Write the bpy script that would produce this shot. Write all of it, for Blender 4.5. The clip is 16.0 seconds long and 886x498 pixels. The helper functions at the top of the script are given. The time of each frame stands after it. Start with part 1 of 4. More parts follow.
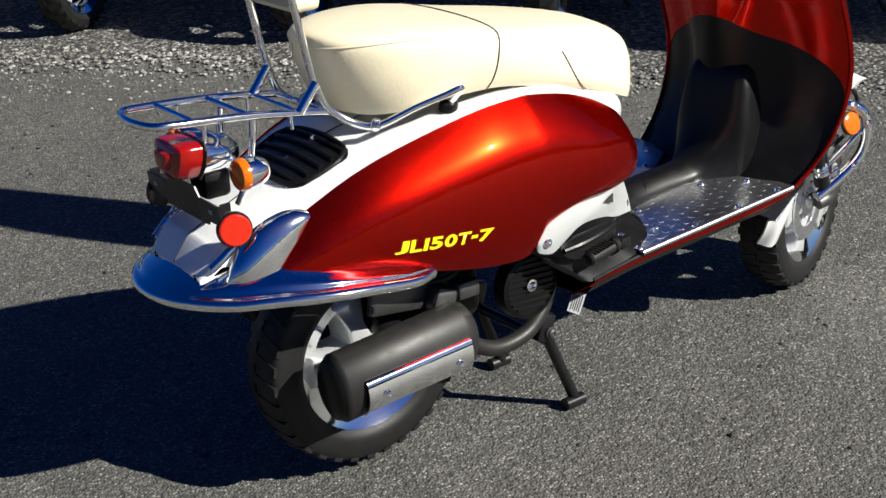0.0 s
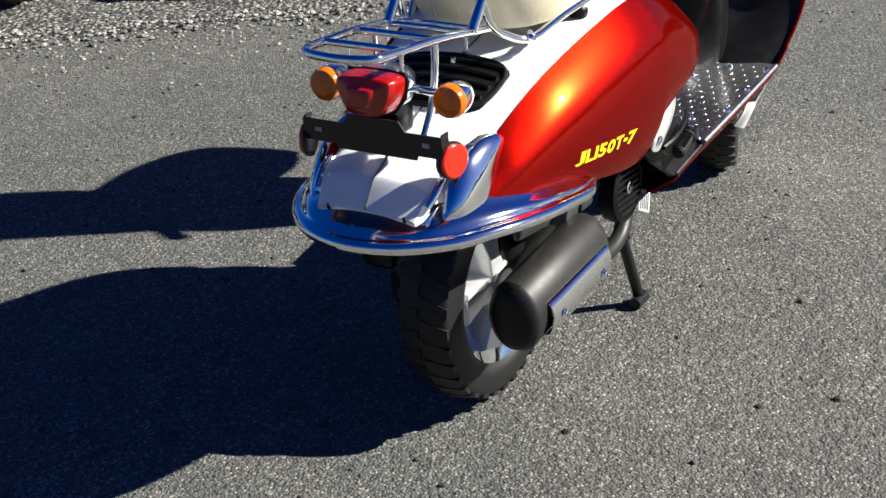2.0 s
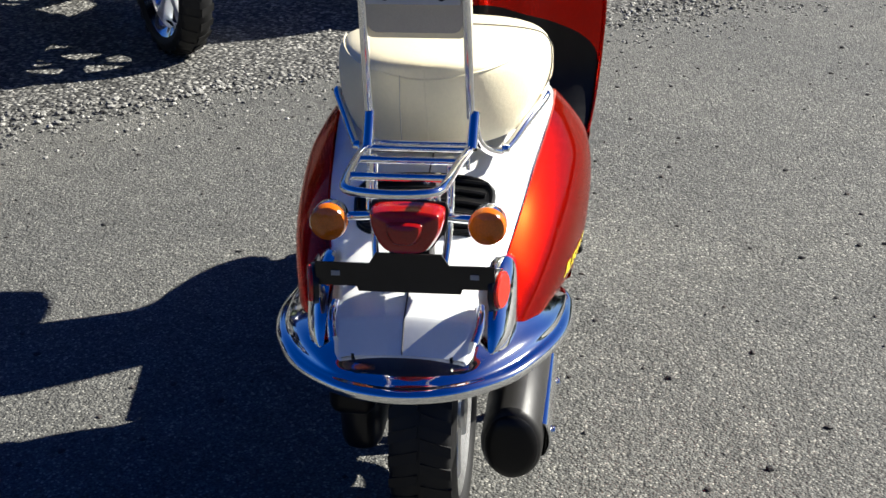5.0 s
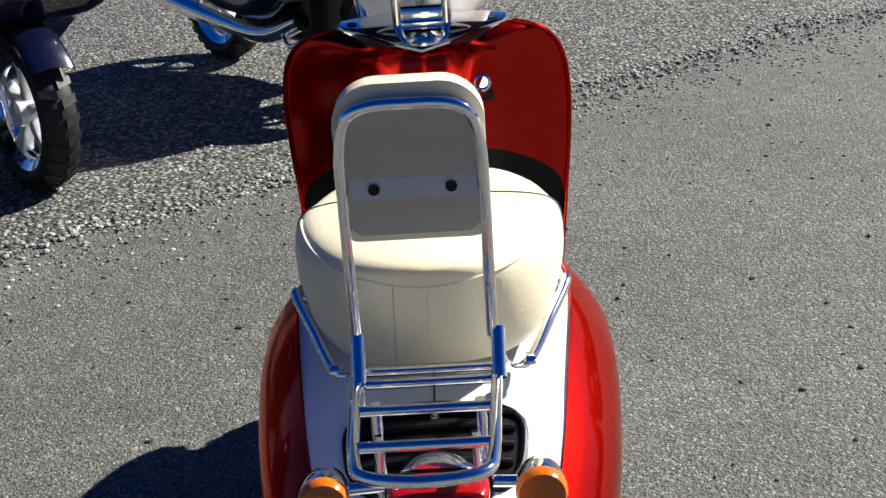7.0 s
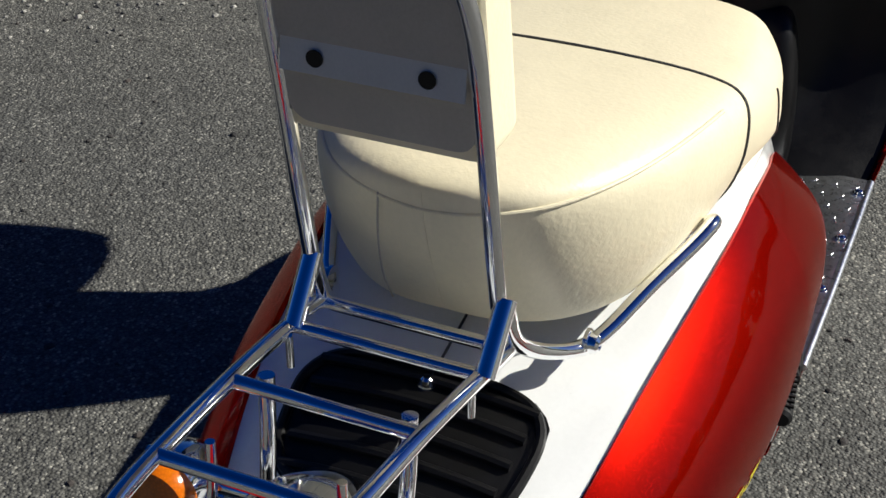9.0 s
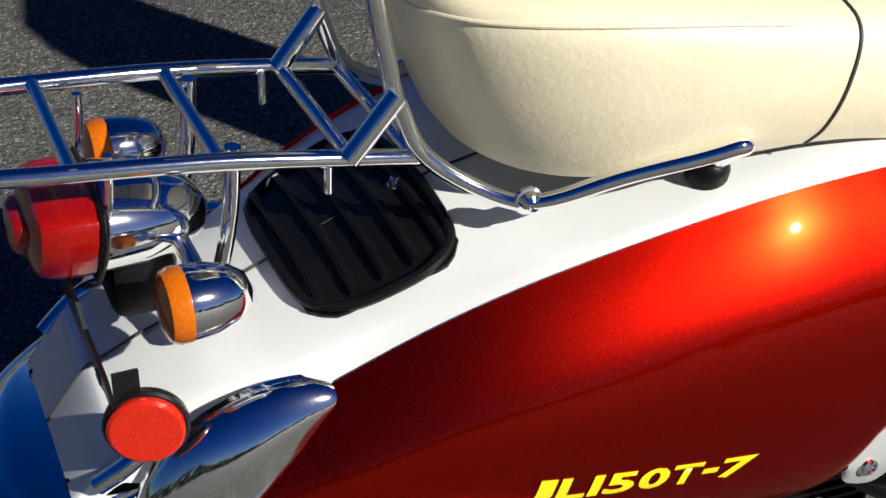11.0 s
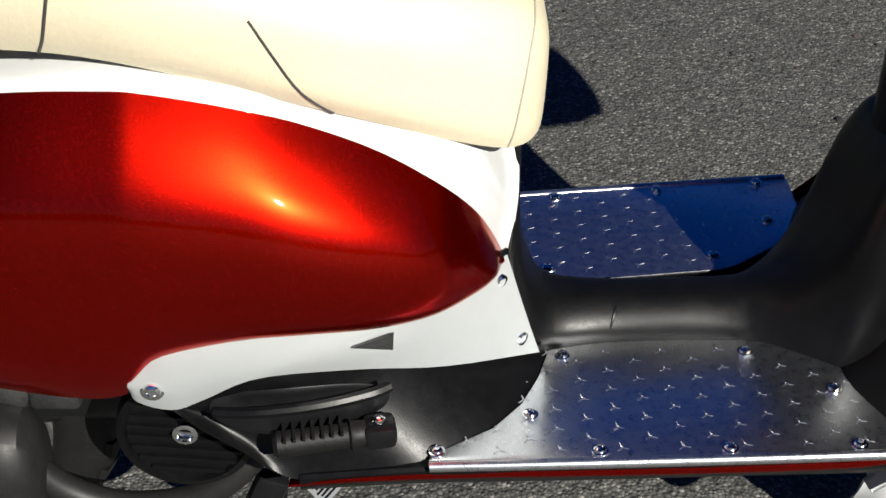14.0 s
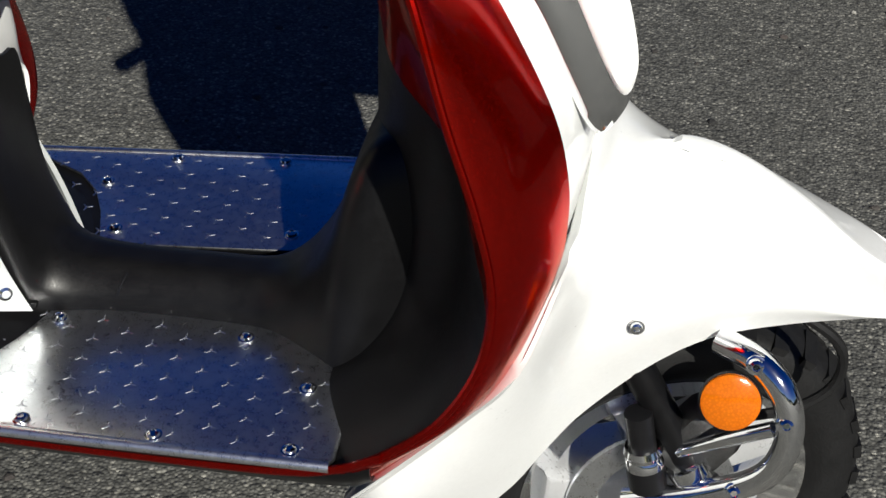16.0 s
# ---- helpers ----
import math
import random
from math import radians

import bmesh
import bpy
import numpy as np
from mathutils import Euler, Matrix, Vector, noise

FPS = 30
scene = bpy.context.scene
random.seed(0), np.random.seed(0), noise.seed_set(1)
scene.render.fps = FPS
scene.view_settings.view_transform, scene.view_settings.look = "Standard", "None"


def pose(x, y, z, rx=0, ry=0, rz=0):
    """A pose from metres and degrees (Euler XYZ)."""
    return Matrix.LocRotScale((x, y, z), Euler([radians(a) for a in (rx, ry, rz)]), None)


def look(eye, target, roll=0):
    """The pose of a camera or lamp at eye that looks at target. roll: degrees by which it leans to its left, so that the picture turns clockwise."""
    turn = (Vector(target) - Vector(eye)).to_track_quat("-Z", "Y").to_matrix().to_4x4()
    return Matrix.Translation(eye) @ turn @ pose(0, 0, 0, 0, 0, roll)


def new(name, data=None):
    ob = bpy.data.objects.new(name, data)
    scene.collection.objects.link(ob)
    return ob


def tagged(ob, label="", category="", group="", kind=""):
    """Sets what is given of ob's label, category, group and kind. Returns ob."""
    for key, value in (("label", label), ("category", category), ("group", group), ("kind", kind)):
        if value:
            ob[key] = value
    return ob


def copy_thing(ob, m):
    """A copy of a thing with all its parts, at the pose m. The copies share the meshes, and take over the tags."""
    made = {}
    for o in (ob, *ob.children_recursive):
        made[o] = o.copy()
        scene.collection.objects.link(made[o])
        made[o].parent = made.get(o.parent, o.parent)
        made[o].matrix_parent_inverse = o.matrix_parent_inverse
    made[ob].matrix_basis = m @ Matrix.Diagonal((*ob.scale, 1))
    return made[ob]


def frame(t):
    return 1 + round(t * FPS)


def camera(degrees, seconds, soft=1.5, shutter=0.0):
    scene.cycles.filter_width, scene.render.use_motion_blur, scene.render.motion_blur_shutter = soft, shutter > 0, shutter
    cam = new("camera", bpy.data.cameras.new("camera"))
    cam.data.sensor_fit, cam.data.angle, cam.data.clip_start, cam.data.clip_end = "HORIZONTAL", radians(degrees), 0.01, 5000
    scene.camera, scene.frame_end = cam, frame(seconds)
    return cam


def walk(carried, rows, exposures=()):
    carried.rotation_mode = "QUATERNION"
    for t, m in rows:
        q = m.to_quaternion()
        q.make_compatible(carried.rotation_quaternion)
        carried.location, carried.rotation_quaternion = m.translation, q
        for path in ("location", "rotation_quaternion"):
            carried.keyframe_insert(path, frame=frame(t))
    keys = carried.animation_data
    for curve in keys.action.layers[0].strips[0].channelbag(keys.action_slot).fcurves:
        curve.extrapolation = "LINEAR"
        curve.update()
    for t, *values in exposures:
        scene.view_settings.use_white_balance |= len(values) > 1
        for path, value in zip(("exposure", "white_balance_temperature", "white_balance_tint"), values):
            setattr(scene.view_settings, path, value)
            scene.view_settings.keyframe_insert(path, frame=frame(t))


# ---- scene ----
cam = camera(34.5, 16.0)
PATH = [
    (0, (-1.334, -2.027, 1.406), (-0.24, -0.53, 0.657), -2.7),
    (0.5, (-1.505, -1.781, 1.373), (-0.31, -0.379, 0.595), -2.9),
    (1, (-1.638, -1.557, 1.385), (-0.308, -0.292, 0.591), -2.0),
    (1.5, (-1.854, -1.364, 1.376), (-0.387, -0.268, 0.572), -1.9),
    (2, (-2.038, -1.146, 1.368), (-0.493, -0.19, 0.53), -3.4),
    (2.5, (-2.127, -0.906, 1.348), (-0.498, -0.121, 0.493), -3.3),
    (3, (-2.172, -0.73, 1.356), (-0.454, -0.133, 0.524), -2.2),
    (3.2, (-2.218, -0.659, 1.361), (-0.47, -0.137, 0.539), -2.1),
    (5.3, (-2.088, -0.244, 1.413), (-0.251, -0.035, 0.651), -1.3),
    (5.5, (-2.029, -0.218, 1.411), (-0.186, -0.03, 0.659), -1.8),
    (6, (-1.907, -0.13, 1.415), (-0.041, -0.036, 0.7), -2.6),
    (6.5, (-1.747, -0.042, 1.435), (0.129, -0.023, 0.74), -2.9),
    (7, (-1.593, -0.054, 1.423), (0.281, -0.013, 0.727), -3.6),
    (7.5, (-1.428, -0.147, 1.42), (0.428, 0.059, 0.704), -3.7),
    (8, (-1.298, -0.229, 1.426), (0.49, 0.152, 0.614), -2.8),
    (8.5, (-1.125, -0.309, 1.377), (0.563, 0.203, 0.433), -1.5),
    (9, (-0.932, -0.376, 1.353), (0.62, 0.315, 0.298), 0.1),
    (9.2, (-0.896, -0.429, 1.368), (0.575, 0.368, 0.271), 0.5),
    (11.3, (-0.428, -0.957, 1.231), (0.174, 0.607, 0.139), 2.6),
    (11.5, (-0.387, -1.014, 1.249), (0.143, 0.572, 0.151), 2.8),
    (12, (-0.266, -1.165, 1.277), (0.147, 0.448, 0.17), 3.8),
    (12.5, (-0.118, -1.186, 1.257), (0.226, 0.428, 0.126), 4.4),
    (13, (0.045, -1.14, 1.256), (0.338, 0.457, 0.088), 5.6),
    (13.5, (0.199, -1.103, 1.258), (0.461, 0.496, 0.086), 5.1),
    (14, (0.398, -1.166, 1.26), (0.51, 0.475, 0.123), 3.6),
    (14.5, (0.587, -1.212, 1.26), (0.592, 0.455, 0.155), 4.1),
    (15, (0.747, -1.171, 1.243), (0.704, 0.51, 0.16), 5.0),
    (15.5, (0.927, -1.069, 1.257), (0.795, 0.572, 0.121), 4.4),
    (16, (1.089, -1.044, 1.238), (0.878, 0.556, 0.056), 3.6),
]
EXPOSE = [(0, .85), (.5, 1.1), (1.5, 1.3), (2.5, 1.4), (3.2, 1.5), (5.5, 1.4), (7.5, 1.2), (8.5, .75), (9, .5), (11.3, .42), (12.5, .5), (14, .42), (15, .35), (16, .3)]
walk(cam, [(t, look(eye, target, roll)) for t, eye, target, roll in PATH], EXPOSE)

# ---------------------------------------------------------------- light
SUN = Vector((0.67, -1.27, 1.0)).normalized()
world = bpy.data.worlds.new("sky")
scene.world = world
world.use_nodes = True
wn = world.node_tree
sky = wn.nodes.new("ShaderNodeTexSky")
sky.sky_type = "NISHITA"
sky.sun_disc = False
sky.sun_elevation = math.asin(SUN.z)
sky.sun_rotation = math.atan2(SUN.x, SUN.y)
sky.air_density, sky.dust_density, sky.ozone_density = 0.9, 0.3, 3.0
wn.nodes["Background"].inputs[1].default_value = 0.028
deep = wn.nodes.new("ShaderNodeHueSaturation")
deep.inputs["Saturation"].default_value, deep.inputs["Hue"].default_value = 1.42, 0.526
wn.links.new(sky.outputs[0], deep.inputs["Color"])
wn.links.new(deep.outputs[0], wn.nodes["Background"].inputs[0])
sun = new("sun", bpy.data.lights.new("sun", "SUN"))
sun.data.energy, sun.data.angle, sun.data.color = 5.0, radians(0.53), (1.0, 0.97, 0.88)
sun.matrix_world = look(SUN * 20, (0, 0, 0))

GROUND = 0.022


# ---------------------------------------------------------------- materials
def node_material(name):
    m = bpy.data.materials.new(name)
    m.use_nodes = True
    return m, m.node_tree, m.node_tree.nodes["Principled BSDF"]


def ramp(nt, fac, stops):
    r = nt.nodes.new("ShaderNodeValToRGB")
    while len(r.color_ramp.elements) < len(stops):
        r.color_ramp.elements.new(0.5)
    for e, (p, c) in zip(r.color_ramp.elements, stops):
        e.position, e.color = p, (*c, 1)
    nt.links.new(fac, r.inputs[0])
    return r.outputs[0]


def coords(nt):
    return nt.nodes.new("ShaderNodeTexCoord").outputs["Object"]


def noise_tex(nt, scale, detail=4.0, rough=0.6):
    n = nt.nodes.new("ShaderNodeTexNoise")
    n.inputs["Scale"].default_value, n.inputs["Detail"].default_value, n.inputs["Roughness"].default_value = scale, detail, rough
    nt.links.new(coords(nt), n.inputs["Vector"])
    return n.outputs["Fac"]


def bump(nt, bsdf, height, strength, dist):
    b = nt.nodes.new("ShaderNodeBump")
    b.inputs["Strength"].default_value, b.inputs["Distance"].default_value = strength, dist
    nt.links.new(height, b.inputs["Height"])
    nt.links.new(b.outputs[0], bsdf.inputs["Normal"])


def simple(name, color, rough, metal=0.0, coat=0.0, var=0.12, scale=30.0, relief=0.0, rvar=0.1, spec=0.5):
    """A paint, plastic or metal with grain at two scales in colour and gloss."""
    m, nt, b = node_material(name)
    f1, f2 = noise_tex(nt, scale, 5), noise_tex(nt, scale * 9, 2)
    mixed = nt.nodes.new("ShaderNodeMath")
    mixed.operation = "ADD"
    nt.links.new(f1, mixed.inputs[0]), nt.links.new(f2, mixed.inputs[1])
    half = nt.nodes.new("ShaderNodeMath")
    half.operation, half.inputs[1].default_value = "MULTIPLY", 0.5
    nt.links.new(mixed.outputs[0], half.inputs[0])
    lo, hi = [c * (1 - var) for c in color], [min(1, c * (1 + var)) for c in color]
    nt.links.new(ramp(nt, half.outputs[0], [(0.3, lo), (0.7, hi)]), b.inputs["Base Color"])
    mr = nt.nodes.new("ShaderNodeMapRange")
    mr.inputs["To Min"].default_value, mr.inputs["To Max"].default_value = max(0.01, rough - rvar / 2), rough + rvar / 2
    mr.inputs["From Min"].default_value, mr.inputs["From Max"].default_value = 0.3, 0.7
    nt.links.new(half.outputs[0], mr.inputs["Value"])
    nt.links.new(mr.outputs[0], b.inputs["Roughness"])
    b.inputs["Metallic"].default_value, b.inputs["Coat Weight"].default_value = metal, coat
    b.inputs["Coat Roughness"].default_value = 0.03
    b.inputs["Specular IOR Level"].default_value = spec
    if relief:
        bump(nt, b, f2, relief, 0.001)
    return m


RED = simple("red_metallic_paint", (0.49, 0.005, 0.0004), 0.26, 0.96, 0.3, 0.08, 900, 0.0, 0.05)
RED.node_tree.nodes["Principled BSDF"].inputs["Specular Tint"].default_value = (1.0, 0.42, 0.3, 1)
WHITE = simple("white_pearl_paint", (0.8, 0.81, 0.8), 0.3, 0.0, 0.8, 0.03, 25, 0.0, 0.06)
CHROME = simple("chrome", (0.93, 0.94, 0.95), 0.07, 1.0, 0.0, 0.03, 40, 0.0, 0.04)
PANEL_SILVER = simple("silver_white_paint", (0.46, 0.48, 0.48), 0.34, 0.15, 0.6, 0.03, 60, 0.0, 0.06)
ALU = simple("brushed_aluminium", (0.82, 0.84, 0.87), 0.3, 1.0, 0.0, 0.1, 120, 0.05, 0.14)
SILVER = simple("silver_painted_alloy", (0.68, 0.69, 0.70), 0.3, 0.5, 0.3, 0.06, 40)
BLACK = simple("black_moulded_plastic", (0.0045, 0.0045, 0.005), 0.36, 0.0, 0.0, 0.3, 70, 0.08, 0.14, 0.24)
MAT = simple("black_rubber_matting", (0.0045, 0.0045, 0.005), 0.38, 0.0, 0.0, 0.3, 45, 0.06, 0.16, 0.24)
IRON = simple("black_enamelled_steel", (0.007, 0.007, 0.008), 0.34, 0.0, 0.15, 0.3, 60, 0.0, 0.1, 0.3)
HEAT = simple("matt_black_heatproof_paint", (0.015, 0.0145, 0.014), 0.48, 0.0, 0.0, 0.25, 50, 0.05, 0.15, 0.35)
RUBBER = simple("tyre_rubber", (0.0075, 0.0075, 0.0078), 0.55, 0.0, 0.0, 0.35, 40, 0.25, 0.15, 0.35)
CREAM = simple("cream_vinyl", (0.74, 0.67, 0.48), 0.42, 0.0, 0.0, 0.05, 20, 0.35, 0.12)
PIPING = simple("dark_piping_cord", (0.05, 0.05, 0.05), 0.6, 0.0, 0.0, 0.2, 60)
BEIGE = simple("grey_beige_backboard", (0.4, 0.37, 0.31), 0.62, 0.0, 0.0, 0.08, 35, 0.4)
STEEL = simple("grey_casting", (0.1, 0.1, 0.1), 0.45, 0.8, 0.0, 0.25, 50, 0.2, 0.2)
YELLOW = simple("yellow_decal", (0.85, 0.75, 0.01), 0.4, 0.0, 0.3, 0.03, 40)
NAVY = simple("navy_blue_paint", (0.003, 0.004, 0.018), 0.2, 0.2, 1.0, 0.1, 40)
STRIP = simple("pale_fixing_strip", (0.62, 0.60, 0.53), 0.5, 0.2, 0.0, 0.06, 50)
LABEL = simple("silver_label_film", (0.28, 0.29, 0.30), 0.5, 0.0, 0.0, 0.1, 60)


def lens_material(name, color):
    m, nt, b = node_material(name)
    v = nt.nodes.new("ShaderNodeTexVoronoi")
    v.inputs["Scale"].default_value = 420
    nt.links.new(coords(nt), v.inputs["Vector"])
    nt.links.new(ramp(nt, v.outputs["Distance"], [(0.0, [c * 1.05 for c in color]), (0.7, [c * 0.8 for c in color])]), b.inputs["Base Color"])
    b.inputs["Roughness"].default_value, b.inputs["Coat Weight"].default_value = 0.16, 0.4
    b.inputs["Subsurface Weight"].default_value, b.inputs["Subsurface Scale"].default_value = 0.08, 0.008
    b.inputs["Coat Roughness"].default_value = 0.05
    bump(nt, b, v.outputs["Distance"], 0.12, 0.0006)
    return m


AMBER = lens_material("amber_lens", (0.62, 0.14, 0.002))
REDLENS = lens_material("red_lens", (0.32, 0.004, 0.002))
ORANGERED = lens_material("red_reflector", (0.62, 0.022, 0.006))


def asphalt():
    m, nt, b = node_material("worn_asphalt")
    co = coords(nt)
    v = nt.nodes.new("ShaderNodeTexVoronoi")
    v.inputs["Scale"].default_value = 190
    nt.links.new(co, v.inputs["Vector"])
    v2 = nt.nodes.new("ShaderNodeTexVoronoi")
    v2.inputs["Scale"].default_value = 75
    nt.links.new(co, v2.inputs["Vector"])
    sep = nt.nodes.new("ShaderNodeSeparateColor")
    nt.links.new(v.outputs["Color"], sep.inputs[0])
    stones = ramp(nt, sep.outputs[0], [(0.0, (0.058, 0.059, 0.055)), (0.45, (0.108, 0.109, 0.102)), (0.85, (0.152, 0.152, 0.14)), (1.0, (0.33, 0.325, 0.29))])
    gaps = ramp(nt, v.outputs["Distance"], [(0.25, (1, 1, 1)), (0.75, (0.5, 0.5, 0.5))])
    patch = ramp(nt, noise_tex(nt, 1.1, 6, 0.65), [(0.3, (0.82, 0.82, 0.83)), (0.7, (1.12, 1.1, 1.07))])
    fine = ramp(nt, noise_tex(nt, 14, 4, 0.7), [(0.3, (0.8, 0.8, 0.8)), (0.7, (1.15, 1.15, 1.15))])
    col = stones
    for extra in (gaps, patch, fine):
        mx = nt.nodes.new("ShaderNodeMixRGB")
        mx.blend_type, mx.inputs[0].default_value = "MULTIPLY", 1.0
        nt.links.new(col, mx.inputs[1]), nt.links.new(extra, mx.inputs[2])
        col = mx.outputs[0]
    nt.links.new(col, b.inputs["Base Color"])
    b.inputs["Roughness"].default_value = 0.85
    add = nt.nodes.new("ShaderNodeMath")
    add.operation = "ADD"
    nt.links.new(v.outputs["Distance"], add.inputs[0]), nt.links.new(v2.outputs["Distance"], add.inputs[1])
    bump(nt, b, add.outputs[0], 0.75, -0.004)
    return m


def gravel_mat(name, dark, light):
    m, nt, b = node_material(name)
    info = nt.nodes.new("ShaderNodeNewGeometry")
    nt.links.new(ramp(nt, info.outputs["Random Per Island"], [(0.0, dark), (0.6, [(a + c) / 2 for a, c in zip(dark, light)]), (1.0, light)]), b.inputs["Base Color"])
    b.inputs["Roughness"].default_value = 0.8
    bump(nt, b, noise_tex(nt, 160, 4), 0.4, 0.002)
    return m


def gravel_bed():
    m, nt, b = node_material("gravel_bed")
    v = nt.nodes.new("ShaderNodeTexVoronoi")
    v.inputs["Scale"].default_value = 60
    nt.links.new(coords(nt), v.inputs["Vector"])
    sep = nt.nodes.new("ShaderNodeSeparateColor")
    nt.links.new(v.outputs["Color"], sep.inputs[0])
    a = ramp(nt, sep.outputs[0], [(0.0, (0.03, 0.03, 0.028)), (0.5, (0.115, 0.112, 0.104)), (1.0, (0.36, 0.35, 0.32))])
    # shade in the gaps between stones, put into the colour
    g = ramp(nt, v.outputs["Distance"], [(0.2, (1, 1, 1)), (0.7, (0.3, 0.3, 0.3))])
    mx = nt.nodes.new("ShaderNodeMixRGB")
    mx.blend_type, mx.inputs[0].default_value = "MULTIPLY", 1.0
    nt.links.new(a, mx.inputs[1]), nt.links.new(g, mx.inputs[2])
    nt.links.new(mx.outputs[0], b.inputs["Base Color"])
    b.inputs["Roughness"].default_value = 0.85
    bump(nt, b, v.outputs["Distance"], 1.0, -0.012)
    return m


ASPHALT = asphalt()
GRAVEL = gravel_bed()
STONE = gravel_mat("grey_gravel_stones", (0.04, 0.04, 0.038), (0.36, 0.35, 0.32))
# dark green for the added, unseen horizon ring
BACKDROP_GREEN = gravel_mat("unseen_backdrop_green", (0.012, 0.02, 0.008), (0.045, 0.06, 0.02))
CHIP = gravel_mat("dark_stone_chips", (0.02, 0.02, 0.02), (0.06, 0.05, 0.045))


# ---------------------------------------------------------------- mesh helpers
def link_mesh(name, verts, faces, mat, parent=None, label="", smooth=True, angle=40):
    me = bpy.data.meshes.new(name)
    me.from_pydata([tuple(v) for v in verts], [], faces)
    bm = bmesh.new()
    bm.from_mesh(me)
    bmesh.ops.remove_doubles(bm, verts=bm.verts, dist=1e-5)
    bmesh.ops.recalc_face_normals(bm, faces=bm.faces)
    return part(name, bm, mat, parent, label, smooth, angle)


def part(name, bm, mat, parent=None, label="", smooth=True, angle=40):
    me = bpy.data.meshes.new(name)
    if smooth:
        for f in bm.faces:
            f.smooth = True
        lim = radians(angle)
        for e in bm.edges:
            if len(e.link_faces) == 2 and e.calc_face_angle(0) > lim:
                e.smooth = False
    bm.to_mesh(me)
    bm.free()
    me.materials.append(mat)
    ob = new(name, me)
    ob.parent = parent
    if label:
        tagged(ob, label)
    return ob


def spline(pts, n, closed=False):
    """Points along a smooth curve through pts."""
    p = np.array(pts, float)
    k = len(p)
    seg = k if closed else k - 1
    out = []
    for i in range(n):
        u = i / (n if closed else n - 1) * seg
        a = min(int(u), seg - 1)
        f = u - a
        if closed:
            q = [p[(a + d) % k] for d in (-1, 0, 1, 2)]
        else:
            q = [p[min(max(a + d, 0), k - 1)] for d in (-1, 0, 1, 2)]
            if a == 0:
                q[0] = 2 * p[0] - p[1]
            if a == seg - 1:
                q[3] = 2 * p[-1] - p[-2]
        out.append(0.5 * (2 * q[1] + (q[2] - q[0]) * f + (2 * q[0] - 5 * q[1] + 4 * q[2] - q[3]) * f * f + (3 * q[1] - q[0] - 3 * q[2] + q[3]) * f ** 3))
    return np.array(out)


def grid_faces(rows, cols, wrap=False, base=0):
    f = []
    for i in range(rows - 1):
        for j in range(cols if wrap else cols - 1):
            k = (j + 1) % cols
            f.append((base + i * cols + j, base + i * cols + k, base + (i + 1) * cols + k, base + (i + 1) * cols + j))
    return f


def sheet(sections, nu, nv):
    """A smooth surface through rows of control points, as an array nu x nv x 3."""
    rows = np.array([spline(s, nv) for s in sections])
    return np.array([spline(rows[:, j], nu) for j in range(nv)]).transpose(1, 0, 2)


def shell(name, g, thick, mat, parent, label="", flip=1):
    """A sheet of points given a thickness, closed round its edge."""
    nu, nv = g.shape[:2]
    du, dv = np.gradient(g, axis=0), np.gradient(g, axis=1)
    n = np.cross(du, dv)
    n /= np.maximum(np.linalg.norm(n, axis=2, keepdims=True), 1e-9)
    n *= 1 if (n * (g - g.reshape(-1, 3).mean(0))).sum() > 0 else -1
    inner = g - n * thick * (1 if flip else -1)
    verts = np.concatenate([g.reshape(-1, 3), inner.reshape(-1, 3)])
    f = grid_faces(nu, nv) + [tuple(reversed(q)) for q in grid_faces(nu, nv, base=nu * nv)]
    b = nu * nv
    rim = [(i * nv, (i + 1) * nv) for i in range(nu - 1)] + [((i + 1) * nv + nv - 1, i * nv + nv - 1) for i in range(nu - 1)]
    rim += [(j + 1, j) for j in range(nv - 1)] + [((nu - 1) * nv + j, (nu - 1) * nv + j + 1) for j in range(nv - 1)]
    f += [(a, c, c + b, a + b) for a, c in rim]
    return link_mesh(name, verts, f, mat, parent, label)


def mirror(g):
    return g * np.array([1, -1, 1])


def tube_mesh(path, r, n=14, closed=False):
    p = np.array(path, float)
    k = len(p)
    r = np.broadcast_to(r, (k,))
    t = np.roll(p, -1, 0) - np.roll(p, 1, 0) if closed else np.gradient(p, axis=0)
    t /= np.linalg.norm(t, axis=1, keepdims=True)
    ref = np.array([0.31, 0.17, 0.93])
    u = np.cross(t[0], ref)
    verts = []
    for i in range(k):
        u = u - t[i] * np.dot(u, t[i])
        u /= np.linalg.norm(u)
        w = np.cross(t[i], u)
        for j in range(n):
            a = 2 * math.pi * j / n
            verts.append(p[i] + r[i] * (math.cos(a) * u + math.sin(a) * w))
    f = grid_faces(k, n, True)
    if closed:
        f += [((k - 1) * n + j, (k - 1) * n + (j + 1) % n, (j + 1) % n, j) for j in range(n)]
    else:
        f += [tuple(range(n - 1, -1, -1)), tuple((k - 1) * n + j for j in range(n))]
    return verts, f


def tube(name, pts, r, mat, parent, label="", steps=24, n=14, closed=False, straight=False):
    path = pts if straight else spline(pts, steps, closed)
    v, f = tube_mesh(path, r, n, closed)
    return link_mesh(name, v, f, mat, parent, label)


def lathe(name, profile, m, mat, parent, label="", n=40, oval=(1, 1), angle=35, caps=True):
    """A body of revolution: profile of (height along local z, radius)."""
    verts, k = [], len(profile)
    for h, r in profile:
        for j in range(n):
            a = 2 * math.pi * j / n
            verts.append(m @ Vector((r * oval[0] * math.cos(a), r * oval[1] * math.sin(a), h)))
    f = grid_faces(k, n, True)
    if caps:
        f += [tuple(range(n - 1, -1, -1)), tuple((k - 1) * n + j for j in range(n))]
    return link_mesh(name, verts, f, mat, parent, label, True, angle)


